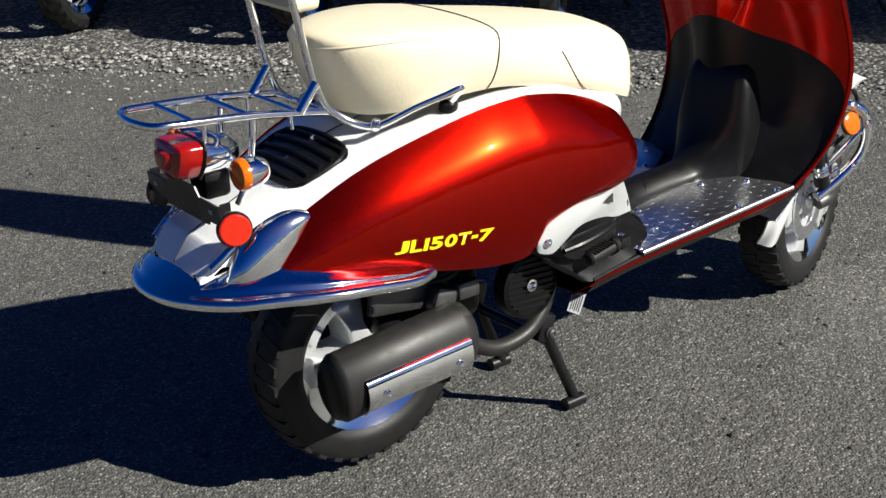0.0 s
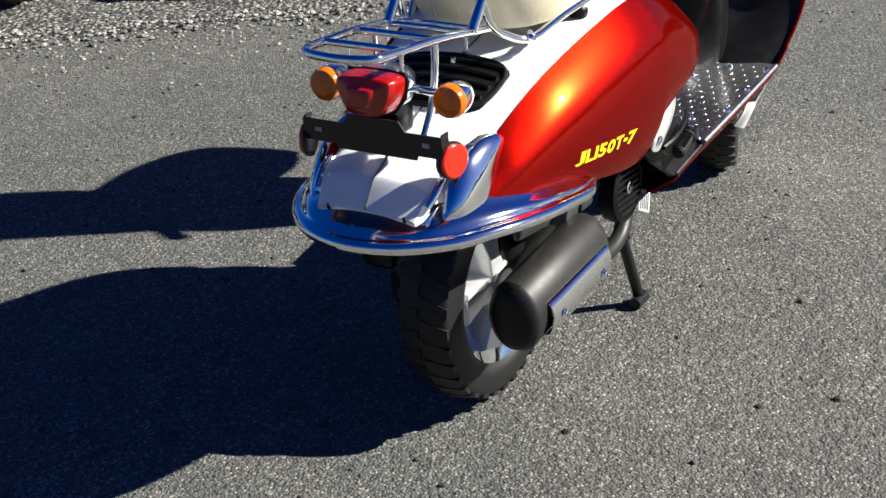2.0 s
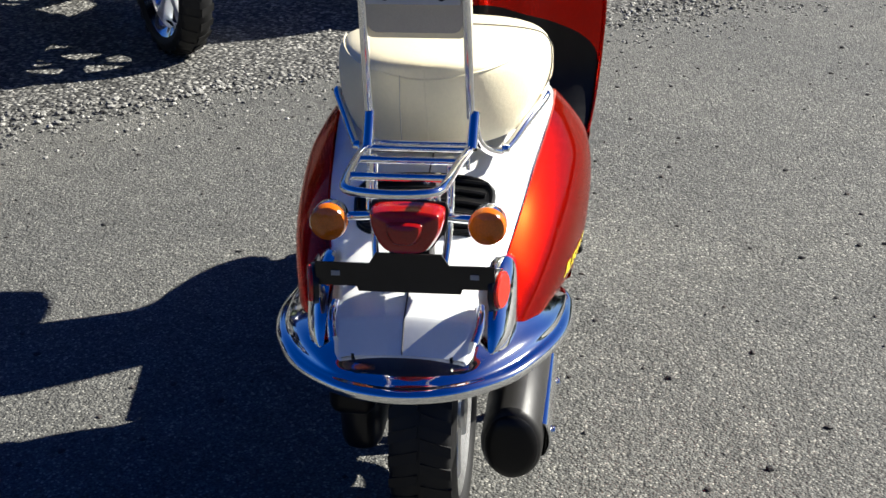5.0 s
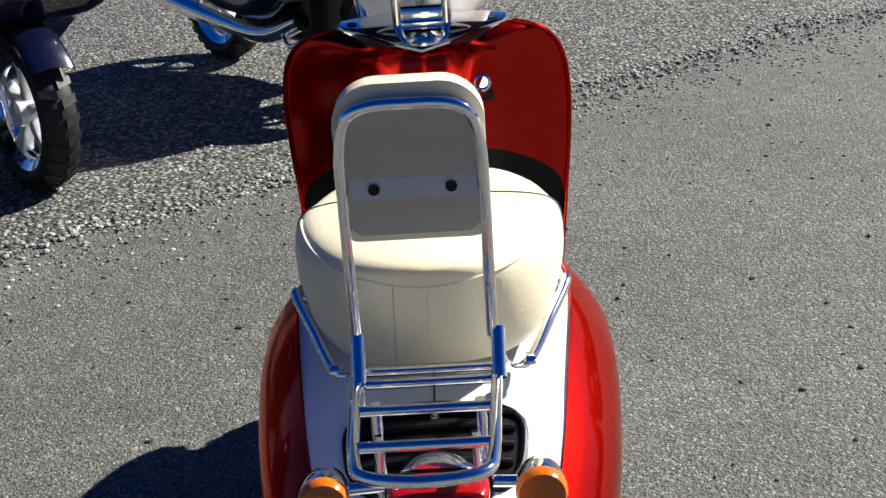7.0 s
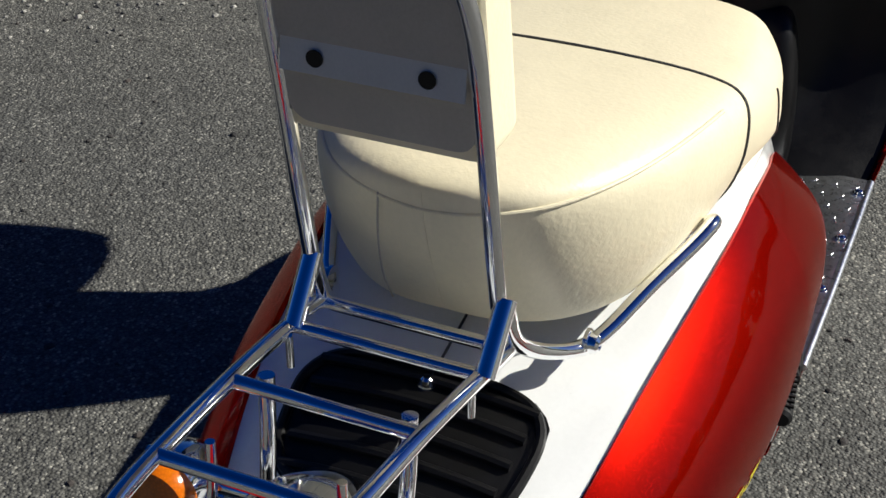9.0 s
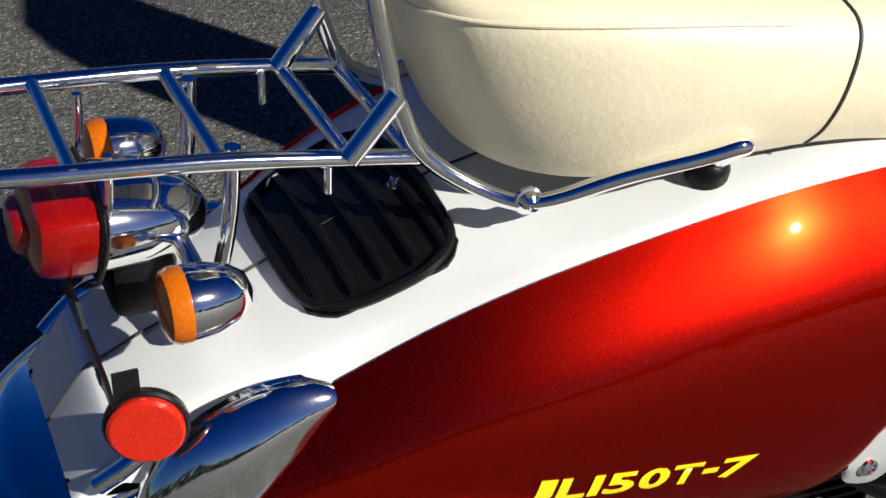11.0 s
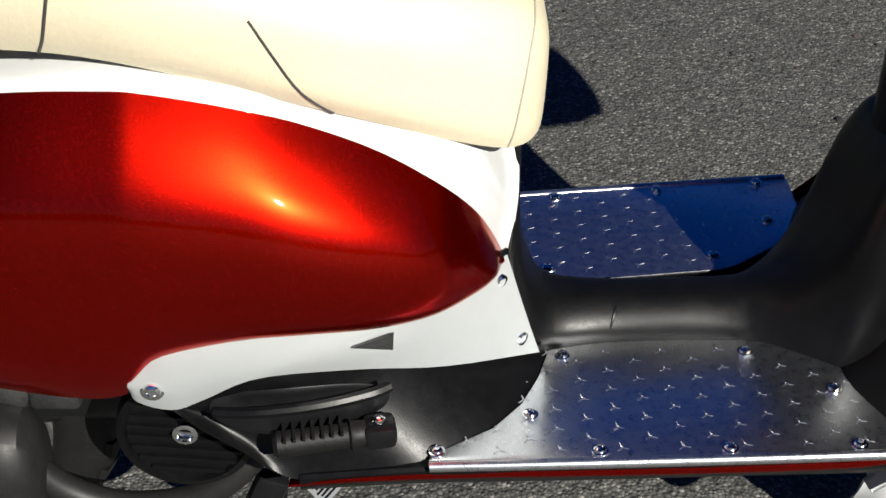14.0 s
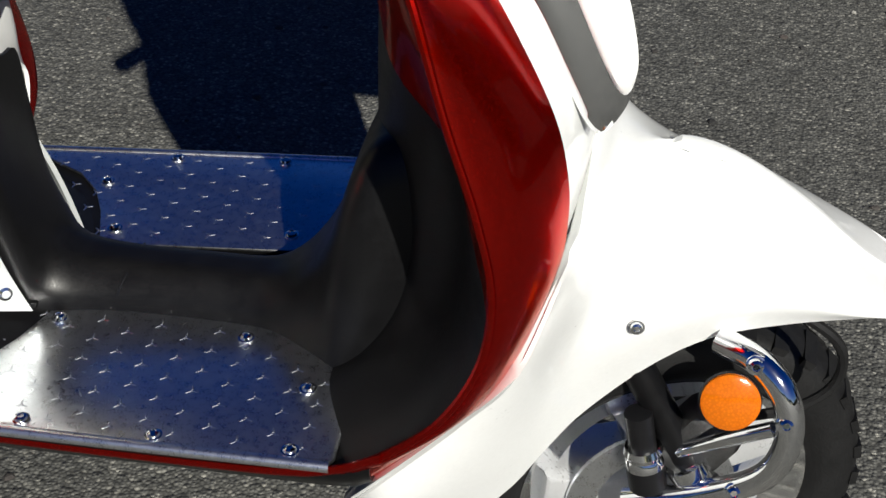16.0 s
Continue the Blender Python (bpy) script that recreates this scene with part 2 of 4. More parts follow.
def along(a, b):
    """The pose at a whose z points to b."""
    return Matrix.Translation(a) @ (Vector(b) - Vector(a)).to_track_quat("Z", "Y").to_matrix().to_4x4()


def box(name, size, m, mat, parent, label="", bevel=0.004, seg=2):
    bm = bmesh.new()
    bmesh.ops.create_cube(bm, size=1)
    for v in bm.verts:
        v.co = Vector((v.co.x * size[0], v.co.y * size[1], v.co.z * size[2]))
    if bevel:
        bmesh.ops.bevel(bm, geom=bm.edges[:], offset=bevel, segments=seg, affect="EDGES", profile=0.5)
    bmesh.ops.transform(bm, matrix=m, verts=bm.verts)
    return part(name, bm, mat, parent, label)


def slab(name, outline, thick, m, mat, parent, label="", bevel=0.0):
    """A flat plate: an outline in local x, y, with thickness along local z."""
    bm = bmesh.new()
    top = bm.faces.new([bm.verts.new((x, y, 0)) for x, y in outline])
    ext = bmesh.ops.extrude_face_region(bm, geom=[top])
    bmesh.ops.translate(bm, vec=(0, 0, thick), verts=[g for g in ext["geom"] if isinstance(g, bmesh.types.BMVert)])
    bmesh.ops.recalc_face_normals(bm, faces=bm.faces)
    if bevel:
        es = [e for e in bm.edges if len(e.link_faces) == 2 and e.calc_face_angle(0) > 0.9 and abs(e.verts[0].co.z - e.verts[1].co.z) < 1e-6]
        bmesh.ops.bevel(bm, geom=es, offset=bevel, segments=2, affect="EDGES", profile=0.5)
    bmesh.ops.transform(bm, matrix=m, verts=bm.verts)
    return part(name, bm, mat, parent, label, True, 30)


def empty(name, at=(0, 0, 0)):
    ob = new(name)
    ob.empty_display_size = 0.1
    ob.location = at
    return ob


def bolt_head(name, m, parent, r=0.0075, mat=CHROME, h=0.005, label=""):
    ob = lathe(name, [(0, r * 1.25), (h * 0.25, r * 1.25), (h * 0.3, r), (h * 0.8, r * 0.85), (h, r * 0.5), (h * 0.75, r * 0.42), (h * 0.75, 0.0005)], m, mat, parent, label, 18)
    return ob

# ---------------------------------------------------------------- ground
def half_plane_ground():
    """The ground sheet: worn asphalt out to the horizon."""
    v, f = [], []
    xs = [-400, -60, -12, -4, 0, 4, 12, 60, 400]
    for x in xs:
        for y in xs:
            v.append((x, y, GROUND))
    f = grid_faces(len(xs), len(xs))
    ob = link_mesh("ground", v, f, ASPHALT)
    return tagged(ob, "worn grey-brown asphalt lot with fine aggregate", "ground", kind="structure")


ground = half_plane_ground()
EDGE_A, EDGE_D = Vector((0.57, 3.50, 0)), Vector((1.0, -1.25, 0)).normalized()
EDGE_N = Vector((-EDGE_D.y, EDGE_D.x, 0))


def edge_point(s, d, z=0.0):
    p = EDGE_A + EDGE_D * s + EDGE_N * d
    return Vector((p.x, p.y, GROUND + z))


def gravel_strip():
    rnd = random.Random(5)
    v, nu, nv = [], 120, 12
    for i in range(nu):
        s = -9 + 22 * i / (nu - 1)
        wob = 0.05 * math.sin(s * 3.1) + 0.07 * math.sin(s * 1.3 + 1) + rnd.uniform(-0.03, 0.03)
        for j in range(nv):
            d = wob * (1 - j / nv) + 7.5 * (j / (nv - 1)) ** 1.5
            v.append(edge_point(s, d, 0.003 + (0.005 + rnd.uniform(0, 0.005) if j else -0.006)))
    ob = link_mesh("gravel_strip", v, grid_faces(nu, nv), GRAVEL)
    return tagged(ob, "strip of loose grey gravel beside the asphalt", "gravel", kind="structure")


gravel_strip()


def scatter(name, count, place, size, mat, label, seed):
    """Loose stones, each a small uneven lump, in one object."""
    rnd = random.Random(seed)
    base = bmesh.new()
    bmesh.ops.create_icosphere(base, subdivisions=1, radius=1)
    bv = [v.co.copy() for v in base.verts]
    bf = [tuple(v.index for v in f.verts) for f in base.faces]
    base.free()
    verts, faces = [], []
    for _ in range(count):
        c, k = place(rnd), size * rnd.uniform(0.5, 1.6)
        rot = Euler((rnd.uniform(0, 6), rnd.uniform(0, 6), rnd.uniform(0, 6))).to_matrix()
        sx, sy, sz = rnd.uniform(0.7, 1.3), rnd.uniform(0.7, 1.2), rnd.uniform(0.45, 0.8)
        o = len(verts)
        for p in bv:
            q = rot @ (p * rnd.uniform(0.85, 1.15))
            verts.append((c.x + q.x * k * sx, c.y + q.y * k * sy, c.z + max(-0.3, q.z) * k * sz))
        faces += [tuple(o + i for i in f) for f in bf]
    me = bpy.data.meshes.new(name)
    me.from_pydata(verts, [], faces)
    me.materials.append(mat)
    return tagged(new(name, me), label, "gravel", kind="stuff")


scatter("gravel_stones", 30000, lambda r: edge_point(r.uniform(-1.5, 7.5), 3.2 * r.random() ** 1.2 + r.uniform(-0.12, 0.12), 0.006), 0.0085, STONE, "loose grey and white gravel stones", 11)
scatter("stray_gravel", 2600, lambda r: edge_point(r.uniform(-1.5, 7.5), -abs(r.gauss(0, 0.22)), 0.001), 0.006, STONE, "stray gravel stones strewn on the asphalt edge", 12)
scatter("stone_chips", 900, lambda r: Vector((r.uniform(-2.5, 4), r.uniform(-2.5, 3.0), GROUND + 0.001)), 0.006, CHIP, "dark stone chips and bits of leaf on asphalt", 13)

def dark_horizon_ring():
    """An unseen far ring of uneven dark clumps, added to darken the horizon in reflections."""
    rnd = random.Random(21)
    base = bmesh.new()
    bmesh.ops.create_icosphere(base, subdivisions=1, radius=1)
    bv = [v.co.copy() for v in base.verts]
    bf = [tuple(v.index for v in f.verts) for f in base.faces]
    base.free()
    verts, faces = [], []
    for i in range(1500):
        a = rnd.uniform(0, 2 * math.pi)
        d = rnd.uniform(62, 74)
        top = 6.5 + 2.2 * math.sin(a * 5 + 1) + 1.5 * math.sin(a * 13)
        h, k = rnd.random() ** .8 * top, rnd.uniform(.9, 2.0)
        o = len(verts)
        for p in bv:
            q = p * k * rnd.uniform(.7, 1.2)
            verts.append((d * math.cos(a) + q.x, d * math.sin(a) + q.y, max(GROUND - .1, h + q.z)))
        faces += [tuple(o + n for n in f) for f in bf]
    me = bpy.data.meshes.new("dark_horizon_ring")
    me.from_pydata(verts, [], faces)
    me.materials.append(BACKDROP_GREEN)
    return tagged(new("backdrop", me), "unseen far ring of dark green clumps, added to darken horizon reflections", "trees", kind="structure")


dark_horizon_ring()

# ---------------------------------------------------------------- the scooter
scooter = tagged(empty("motor_scooter"), "red and white retro motor scooter with cream seat on its stand", "scooter")


def wheel(cx, cz, r, width, parent, cy=0.0, spokes=5, steer=0):
    m = Matrix.Translation((cx, cy, cz)) @ Matrix.Rotation(radians(steer), 4, "Z") @ Matrix.Rotation(radians(90), 4, "X")
    w = width / 2
    rim_r = 0.137
    hold = lathe("wheel", [(-0.05, 0.028), (-0.045, 0.034), (0.045, 0.034), (0.05, 0.028)], m, SILVER, parent, "cast alloy wheel hub", 28)
    prof = [(-w * 0.72, rim_r), (-w * 0.98, rim_r * 1.13), (-w, rim_r * 1.27), (-w * 0.9, r * 0.935), (-w * 0.7, r * 0.972), (-w * 0.35, r * 0.995), (0, r),
            (w * 0.35, r * 0.995), (w * 0.7, r * 0.972), (w * 0.9, r * 0.935), (w, rim_r * 1.27), (w * 0.98, rim_r * 1.13), (w * 0.72, rim_r)]
    tyre = lathe("tyre", [tuple(q) for q in spline(prof, 37)], m, RUBBER, hold, "black rubber tyre", 64, angle=60, caps=False)
    lathe("rim", [(-w * 0.78, rim_r * 1.0), (-w * 0.86, rim_r * 1.05), (-w * 0.78, rim_r * 1.06), (-w * 0.6, rim_r * 0.9), (0, rim_r * 0.84), (w * 0.6, rim_r * 0.9), (w * 0.78, rim_r * 1.06), (w * 0.86, rim_r * 1.05), (w * 0.78, rim_r), (w * 0.55, rim_r * 0.82), (0, rim_r * 0.77), (-w * 0.55, rim_r * 0.82), (-w * 0.78, rim_r)], m, CHROME, hold, "bright polished rim", 64, caps=False)
    for i in range(spokes):
        a = 2 * math.pi * i / spokes + 0.3
        out = [(-0.024, 0.02), (-0.017, rim_r * 0.5), (-0.03, rim_r * 0.88), (0.03, rim_r * 0.88), (0.017, rim_r * 0.5), (0.024, 0.02)]
        slab("spoke", out, 0.084, m @ Matrix.Rotation(a, 4, "Z") @ Matrix.Translation((0, 0, -0.042)), SILVER, hold, "", 0.006)
    # tread blocks, cut at a slant like the real pattern
    verts, faces = [], []
    n = 34
    for i in range(n):
        for side in (-1, 1):
            a0 = 2 * math.pi * (i + (0.5 if side > 0 else 0)) / n
            o = len(verts)
            for hgt in (-0.004, 0.0035):
                for da, z in ((0.0, 0.05), (0.085, 0.05), (0.155, 0.93), (0.07, 0.93)):
                    zz = side * z * w
                    rr = (r if z < 0.5 else r * 0.952) + hgt
                    verts.append(m @ Vector((rr * math.cos(a0 + da), rr * math.sin(a0 + da), zz)))
            faces += [(o, o + 1, o + 2, o + 3), (o + 4, o + 7, o + 6, o + 5)] + [(o + k, o + 4 + k, o + 4 + (k + 1) % 4, o + (k + 1) % 4) for k in range(4)]
    tagged(link_mesh("tread", verts, faces, RUBBER, hold, "", False), kind="stuff")
    return hold


REAR, FRONT = (-0.062, 0.252), (1.174, 0.230)
wheel(*REAR, 0.213, 0.105, scooter)
wheel(*FRONT, 0.206, 0.098, scooter, 0.014, steer=18)

# --- red side cowls: rows from the rear tip to the front tip
COWL = [((-.312, -.128, .530), (-.312, -.131, .528), (-.312, -.135, .524)),
        ((-.262, -.122, .576), (-.262, -.158, .560), (-.262, -.158, .517)),
        ((-.217, -.134, .606), (-.217, -.180, .585), (-.217, -.167, .506)),
        ((-.134, -.150, .649), (-.134, -.208, .615), (-.134, -.181, .488)),
        ((-.042, -.162, .679), (-.042, -.230, .634), (-.042, -.193, .460)),
        ((.095, -.177, .710), (.095, -.247, .652), (.095, -.203, .432)),
        ((.188, -.179, .717), (.188, -.250, .656), (.188, -.207, .430)),
        ((.225, -.178, .715), (.225, -.250, .655), (.225, -.210, .474)),
        ((.289, -.174, .703), (.289, -.244, .646), (.289, -.210, .497)),
        ((.345, -.166, .686), (.345, -.248, .628), (.350, -.195, .497)),
        ((.408, -.158, .658), (.408, -.240, .603), (.412, -.168, .488)),
        ((.462, -.150, .622), (.462, -.216, .572), (.460, -.139, .487)),
        ((.494, -.120, .579), (.500, -.172, .543), (.498, -.100, .491)),
        ((.513, -.090, .538), (.522, -.120, .520), (.516, -.078, .492)),
        ((.528, -.060, .497), (.528, -.060, .495), (.528, -.060, .492))]


def cowl_row(a, c, b):
    """One upright section: sloping shoulder, full flank, tucked foot, cut off at the panel's edge."""
    a, c, b = (np.array(q) for q in (a, c, b))
    full = min((a[1] + 2 * c[1] + b[1]) / 4 - .020, a[1] - .004, b[1] - .003)
    sole = min(b[2], .425 + .6 * max(0, a[0] - .22) ** 2)
    deep, cut_at = a[2] - sole, (a[2] - b[2]) / (a[2] - sole)
    prof = np.array(((0, 0), (.06, .24), (.12, .45), (.18, .64), (.235, .79), (.30, .90), (.38, .965), (.50, 1.0), (.64, .985), (.78, .92), (.90, .80), (1, .62)))
    row = []
    for k in np.linspace(0, 1, 16):
        fz = k * (1 - (1 - cut_at) * k * k)
        y = a[1] + (full - a[1]) * np.interp(fz, prof[:, 0], prof[:, 1])
        end = a[1] + (full - a[1]) * np.interp(cut_at, prof[:, 0], prof[:, 1])
        row.append((a[0] + (b[0] - a[0]) * k + (c[0] - (a[0] + b[0]) / 2) * 2 * k * (1 - k), y + (b[1] - end) * k ** 5, a[2] - deep * fz))
    return row


cowl_grid = sheet([cowl_row(a, c, b) for a, c, b in COWL], 72, 30)
shell("side_cowl", cowl_grid, 0.004, RED, scooter, "glossy metallic red side cowl", 1)
shell("side_cowl", mirror(cowl_grid)[::-1], 0.004, RED, scooter, "glossy metallic red side cowl", 1)

# --- white body between the cowls: edge, shoulder, centre height
DECK = [(-.404, .094, .500, .084, .516, .521), (-.374, .100, .530, .090, .552, .560), (-.360, .106, .534, .092, .560, .568), (-.330, .116, .532, .094, .574, .582),
        (-.262, .119, .572, .102, .600, .610), (-.217, .131, .603, .108, .620, .630), (-.134, .147, .646, .118, .652, .664),
        (-.042, .159, .674, .135, .678, .686), (.095, .174, .705, .152, .711, .716), (.188, .176, .713, .158, .724, .729),
        (.289, .171, .700, .155, .718, .722), (.345, .163, .683, .149, .702, .706), (.408, .155, .655, .142, .682, .690), (.462, .147, .619, .134, .660, .668),
        (.494, .117, .576, .118, .632, .645), (.513, .087, .536, .098, .600, .625), (.528, .058, .490, .074, .570, .610), (.540, .050, .478, .060, .560, .600)]
deck_rows = []
for x, ye, ze, ys, zs, zc in DECK:
    half = [(x, -ye, ze), (x, -(ye * 0.55 + ys * 0.45), ze * 0.45 + zs * 0.55), (x, -ys, zs), (x, -ys * 0.55, zs * 0.3 + zc * 0.7), (x, 0, zc)]
    deck_rows.append(half + [(a, -b, c) for a, b, c in half[-2::-1]])
deck_grid = sheet(deck_rows, 70, 33)
shell("centre_body", deck_grid, 0.004, WHITE, scooter, "white painted centre body panel", 1)
tube("panel_seam", [(x, 0, zc + 0.0015) for x, *_, zc in DECK[:9]], 0.0012, PIPING, scooter, "", 30, 6)


def deck_z(x, y):
    """Height of the white deck at a place."""
    xs = [d[0] for d in DECK]
    zs, zc, ys = (np.interp(x, xs, [d[k] for d in DECK]) for k in (4, 5, 3))
    return float(zc - (zc - zs) * min(1.6, (abs(y) / ys) ** 2))


# --- black under-body closing the shell from below
under = []
for x, hw, z0, z1 in ((-.405, .07, .47, .52), (-.3, .105, .455, .55), (-.1, .15, .45, .60), (.1, .165, .43, .62), (.3, .155, .42, .6), (.45, .085, .42, .53), (.515, .045, .42, .48)):
    under.append([(x, -hw, z1), (x, -hw, (z0 + z1) / 2), (x, -hw * .9, z0), (x, 0, z0 - .004), (x, hw * .9, z0), (x, hw, (z0 + z1) / 2), (x, hw, z1)])
shell("inner_fender", sheet(under, 26, 19), 0.004, BLACK, scooter, "black plastic inner fender", -1)

# --- chrome tail bumper
BUMP = [(-.022, .205, .449, -.034, .200, .462), (-.070, .222, .451, -.080, .199, .480), (-.160, .223, .463, -.160, .188, .499),
        (-.240, .213, .471, -.240, .172, .516), (-.314, .190, .477, -.305, .137, .530), (-.383, .151, .477, -.348, .110, .530),
        (-.437, .094, .479, -.388, .088, .518), (-.462, .032, .480, -.396, .030, .521)]
rows = []
for side in (-1, 1):
    for x, y, z, xi, yi, zi in (BUMP if side < 0 else BUMP[::-1]):
        o, i = np.array((x, y * side, z)), np.array((xi, yi * side, zi))
        d = (i - o) * np.array((1, 1, 0))
        d /= np.linalg.norm(d)
        up = np.array((0, 0, 1.0))
        rows.append([o + d * .016 - up * .002, o + d * .003 - up * .003, o - d * .003 + up * .003, o - d * .003 + up * .011, o + d * .003 + up * .0165, o + d * .012 + up * .019,
                     o * .62 + i * .38 + up * .010, o * .3 + i * .7 + up * .004, i])
bumper_grid = sheet(rows, 90, 30)
shell("tail_bumper", bumper_grid, 0.0025, CHROME, scooter, "wrap-around polished chrome tail bumper", -1)


def pillow(name, outline, centre, height, normal, mat, parent, label="", n=48):
    """A low rounded boss: an outline swelling to a height along the normal."""
    loop = spline(outline, n, True)
    c, nn = np.array(centre), np.array(Vector(normal).normalized())
    verts, rings = [], [(1.0, -0.006), (1.0, 0.0), (0.94, 0.6), (0.8, 0.86), (0.5, 1.0), (0.2, 1.03)]
    for k, h in rings:
        for p in loop:
            verts.append(c + (p - c) * k + nn * (h * height))
    f = grid_faces(len(rings), n, True) + [tuple((len(rings) - 1) * n + j for j in range(n))]
    return link_mesh(name, verts, f, mat, parent, label)


for s in (1, -1):
    upper = spline([(-.206, -.133, .586), (-.222, -.126, .603), (-.262, -.121, .606), (-.315, -.119, .588), (-.352, -.118, .550), (-.372, -.120, .514)], 30)
    lower = spline([(-.206, -.133, .586), (-.226, -.141, .570), (-.262, -.147, .543), (-.294, -.149, .516), (-.338, -.141, .500), (-.372, -.120, .508)], 30)
    g = []
    for k, (a, b) in enumerate(zip(upper, lower)):
        h = .017 * math.sin(math.pi * min(1, (k + .3) / 29.6)) ** .5
        out = np.array((-.2, -.82, .53))
        g.append([a + (b - a) * v + out * h * w - np.array((0, -.004, 0)) * (w == 0) for v, w in ((0, 0), (.06, .45), (.25, .85), (.46, 1.0), (.60, .93), (.82, .55), (.96, .25), (1, 0))])
    shell("chrome_wing", sheet(np.array(g) * np.array((1, s, 1)), 36, 22), .002, CHROME, scooter, "teardrop chrome wing trim with a ridge", 1)
    tube("side_strip", [(-.335, -.103 * s, .566), (-.352, -.104 * s, .560), (-.368, -.103 * s, .548), (-.386, -.098 * s, .534)], .0075, CHROME, scooter, "bent chrome side strip", 20)

# --- seat: half width, top, base
SEAT = [(-.126, .0002, .850, .722), (-.124, .036, .854, .721), (-.115, .068, .859, .720), (-.095, .098, .863, .719), (-.056, .127, .866, .722), (.000, .150, .866, .728), (.080, .167, .860, .736),
        (.165, .173, .846, .736), (.250, .172, .830, .722), (.330, .168, .818, .702), (.400, .158, .806, .682), (.470, .140, .790, .656), (.520, .116, .766, .637), (.546, .088, .740, .634), (.556, .052, .715, .645), (.559, .0002, .692, .680)]
# half section of the cushion: share of the half width, share of the height
SECTION = [(.90, .0), (.955, .14), (.995, .36), (1.0, .58), (.985, .74), (.945, .845), (.86, .915), (.66, .965), (.35, .992), (0, 1.0)]


def seat_row(x, hw, zt, zb, n=41):
    front = min(1, max(0, (x - .15) / .25))
    half = []
    for w, h in SECTION:
        tuck = (1 - h) ** 1.5
        w = w + front * .06 * tuck if h < .3 else w - front * .30 * max(0, h - .5) * (w > .3)
        half.append((x + .042 * tuck * min(1, max(0, .03 - x) / .13), -hw * w, zb + (zt - zb) * h))
    return spline(half + [(a, -b, c) for a, b, c in half[-2::-1]], n)


seat_grid = sheet([seat_row(*s) for s in SEAT], 60, 61)
seat = shell("seat", seat_grid, 0.006, CREAM, scooter, "long cream vinyl dual seat", 1)
sv = np.array(seat_grid)


def seat_line(name, fn, r, mat, lo=0.0, hi=1.0, steps=60):
    """A cord laid on the seat: fn gives its x for a place across the seat."""
    pts = []
    for u in np.linspace(lo, hi, steps):
        j = u * (sv.shape[1] - 1)
        j0 = min(int(j), sv.shape[1] - 2)
        col = sv[:, j0] * (1 - j + j0) + sv[:, j0 + 1] * (j - j0)
        x = fn(u)
        p = np.array([np.interp(x, col[:, 0], col[:, k]) for k in range(3)])
        c = np.array((x, 0, p[2] - 0.08))
        d = (p - c) / np.linalg.norm(p - c)
        pts.append(p + d * 0.0008)
    v, f = tube_mesh(np.array(pts), r, 8)
    return link_mesh(name, v, f, mat, seat)


seat_line("cross_seam", lambda u: .172 - .03 * (2 * u - 1) ** 2, 0.0014, PIPING)
for lo, hi in ((0.0, 0.17), (0.83, 1.0)):
    seat_line("side_seam", lambda u: .372 - .075 * min(1, min(u, 1 - u) / .2) ** 0.8, 0.001, PIPING, lo, hi, 24)
seat_line("front_seam", lambda u: .540 - .02 * (2 * u - 1) ** 2, 0.0009, BEIGE)
# piping along both edges of the pillion cushion and round its back
EDGE_COL = 17
loop = [sv[k, EDGE_COL] for k in range(25, 0, -1)] + [sv[k, 60 - EDGE_COL] for k in range(1, 26)]
v, f = tube_mesh(np.array(loop) + np.array((0, 0, .0006)), 0.0019, 8)
link_mesh("edge_piping", v, f, CREAM, seat, "raised cream edge piping")
for y in (.037,):
    tube("back_seam", [(-.122, y, .838), (-.122, y * 1.02, .80), (-.112, y * 1.05, .76), (-.093, y * 1.1, .728)], .0008, BEIGE, seat, "", 14, 6)

# --- backrest, rack and grab rails, one welded chrome frame
rack = tube("rack_frame", [(-.128, -.074, .737), (-.185, -.073, .747), (-.28, -.069, .761), (-.400, -.064, .772), (-.436, -.055, .774), (-.450, -.02, .775), (-.450, .02, .775), (-.436, .058, .774),
                            (-.400, .069, .772), (-.28, .076, .761), (-.185, .081, .747), (-.128, .082, .737)], 0.0065, CHROME, scooter, "welded chrome luggage rack", 80)
for x, z in ((-.183, .746), (-.275, .760), (-.372, .770)):
    tube("rack_bar", [(x, -.070, z), (x, .076, z)], 0.0056, CHROME, rack, "", 8, straight=True)
tube("rack_bar", [(-.135, -.073, .738), (-.135, .081, .738)], 0.0056, CHROME, rack, "", 8, straight=True)
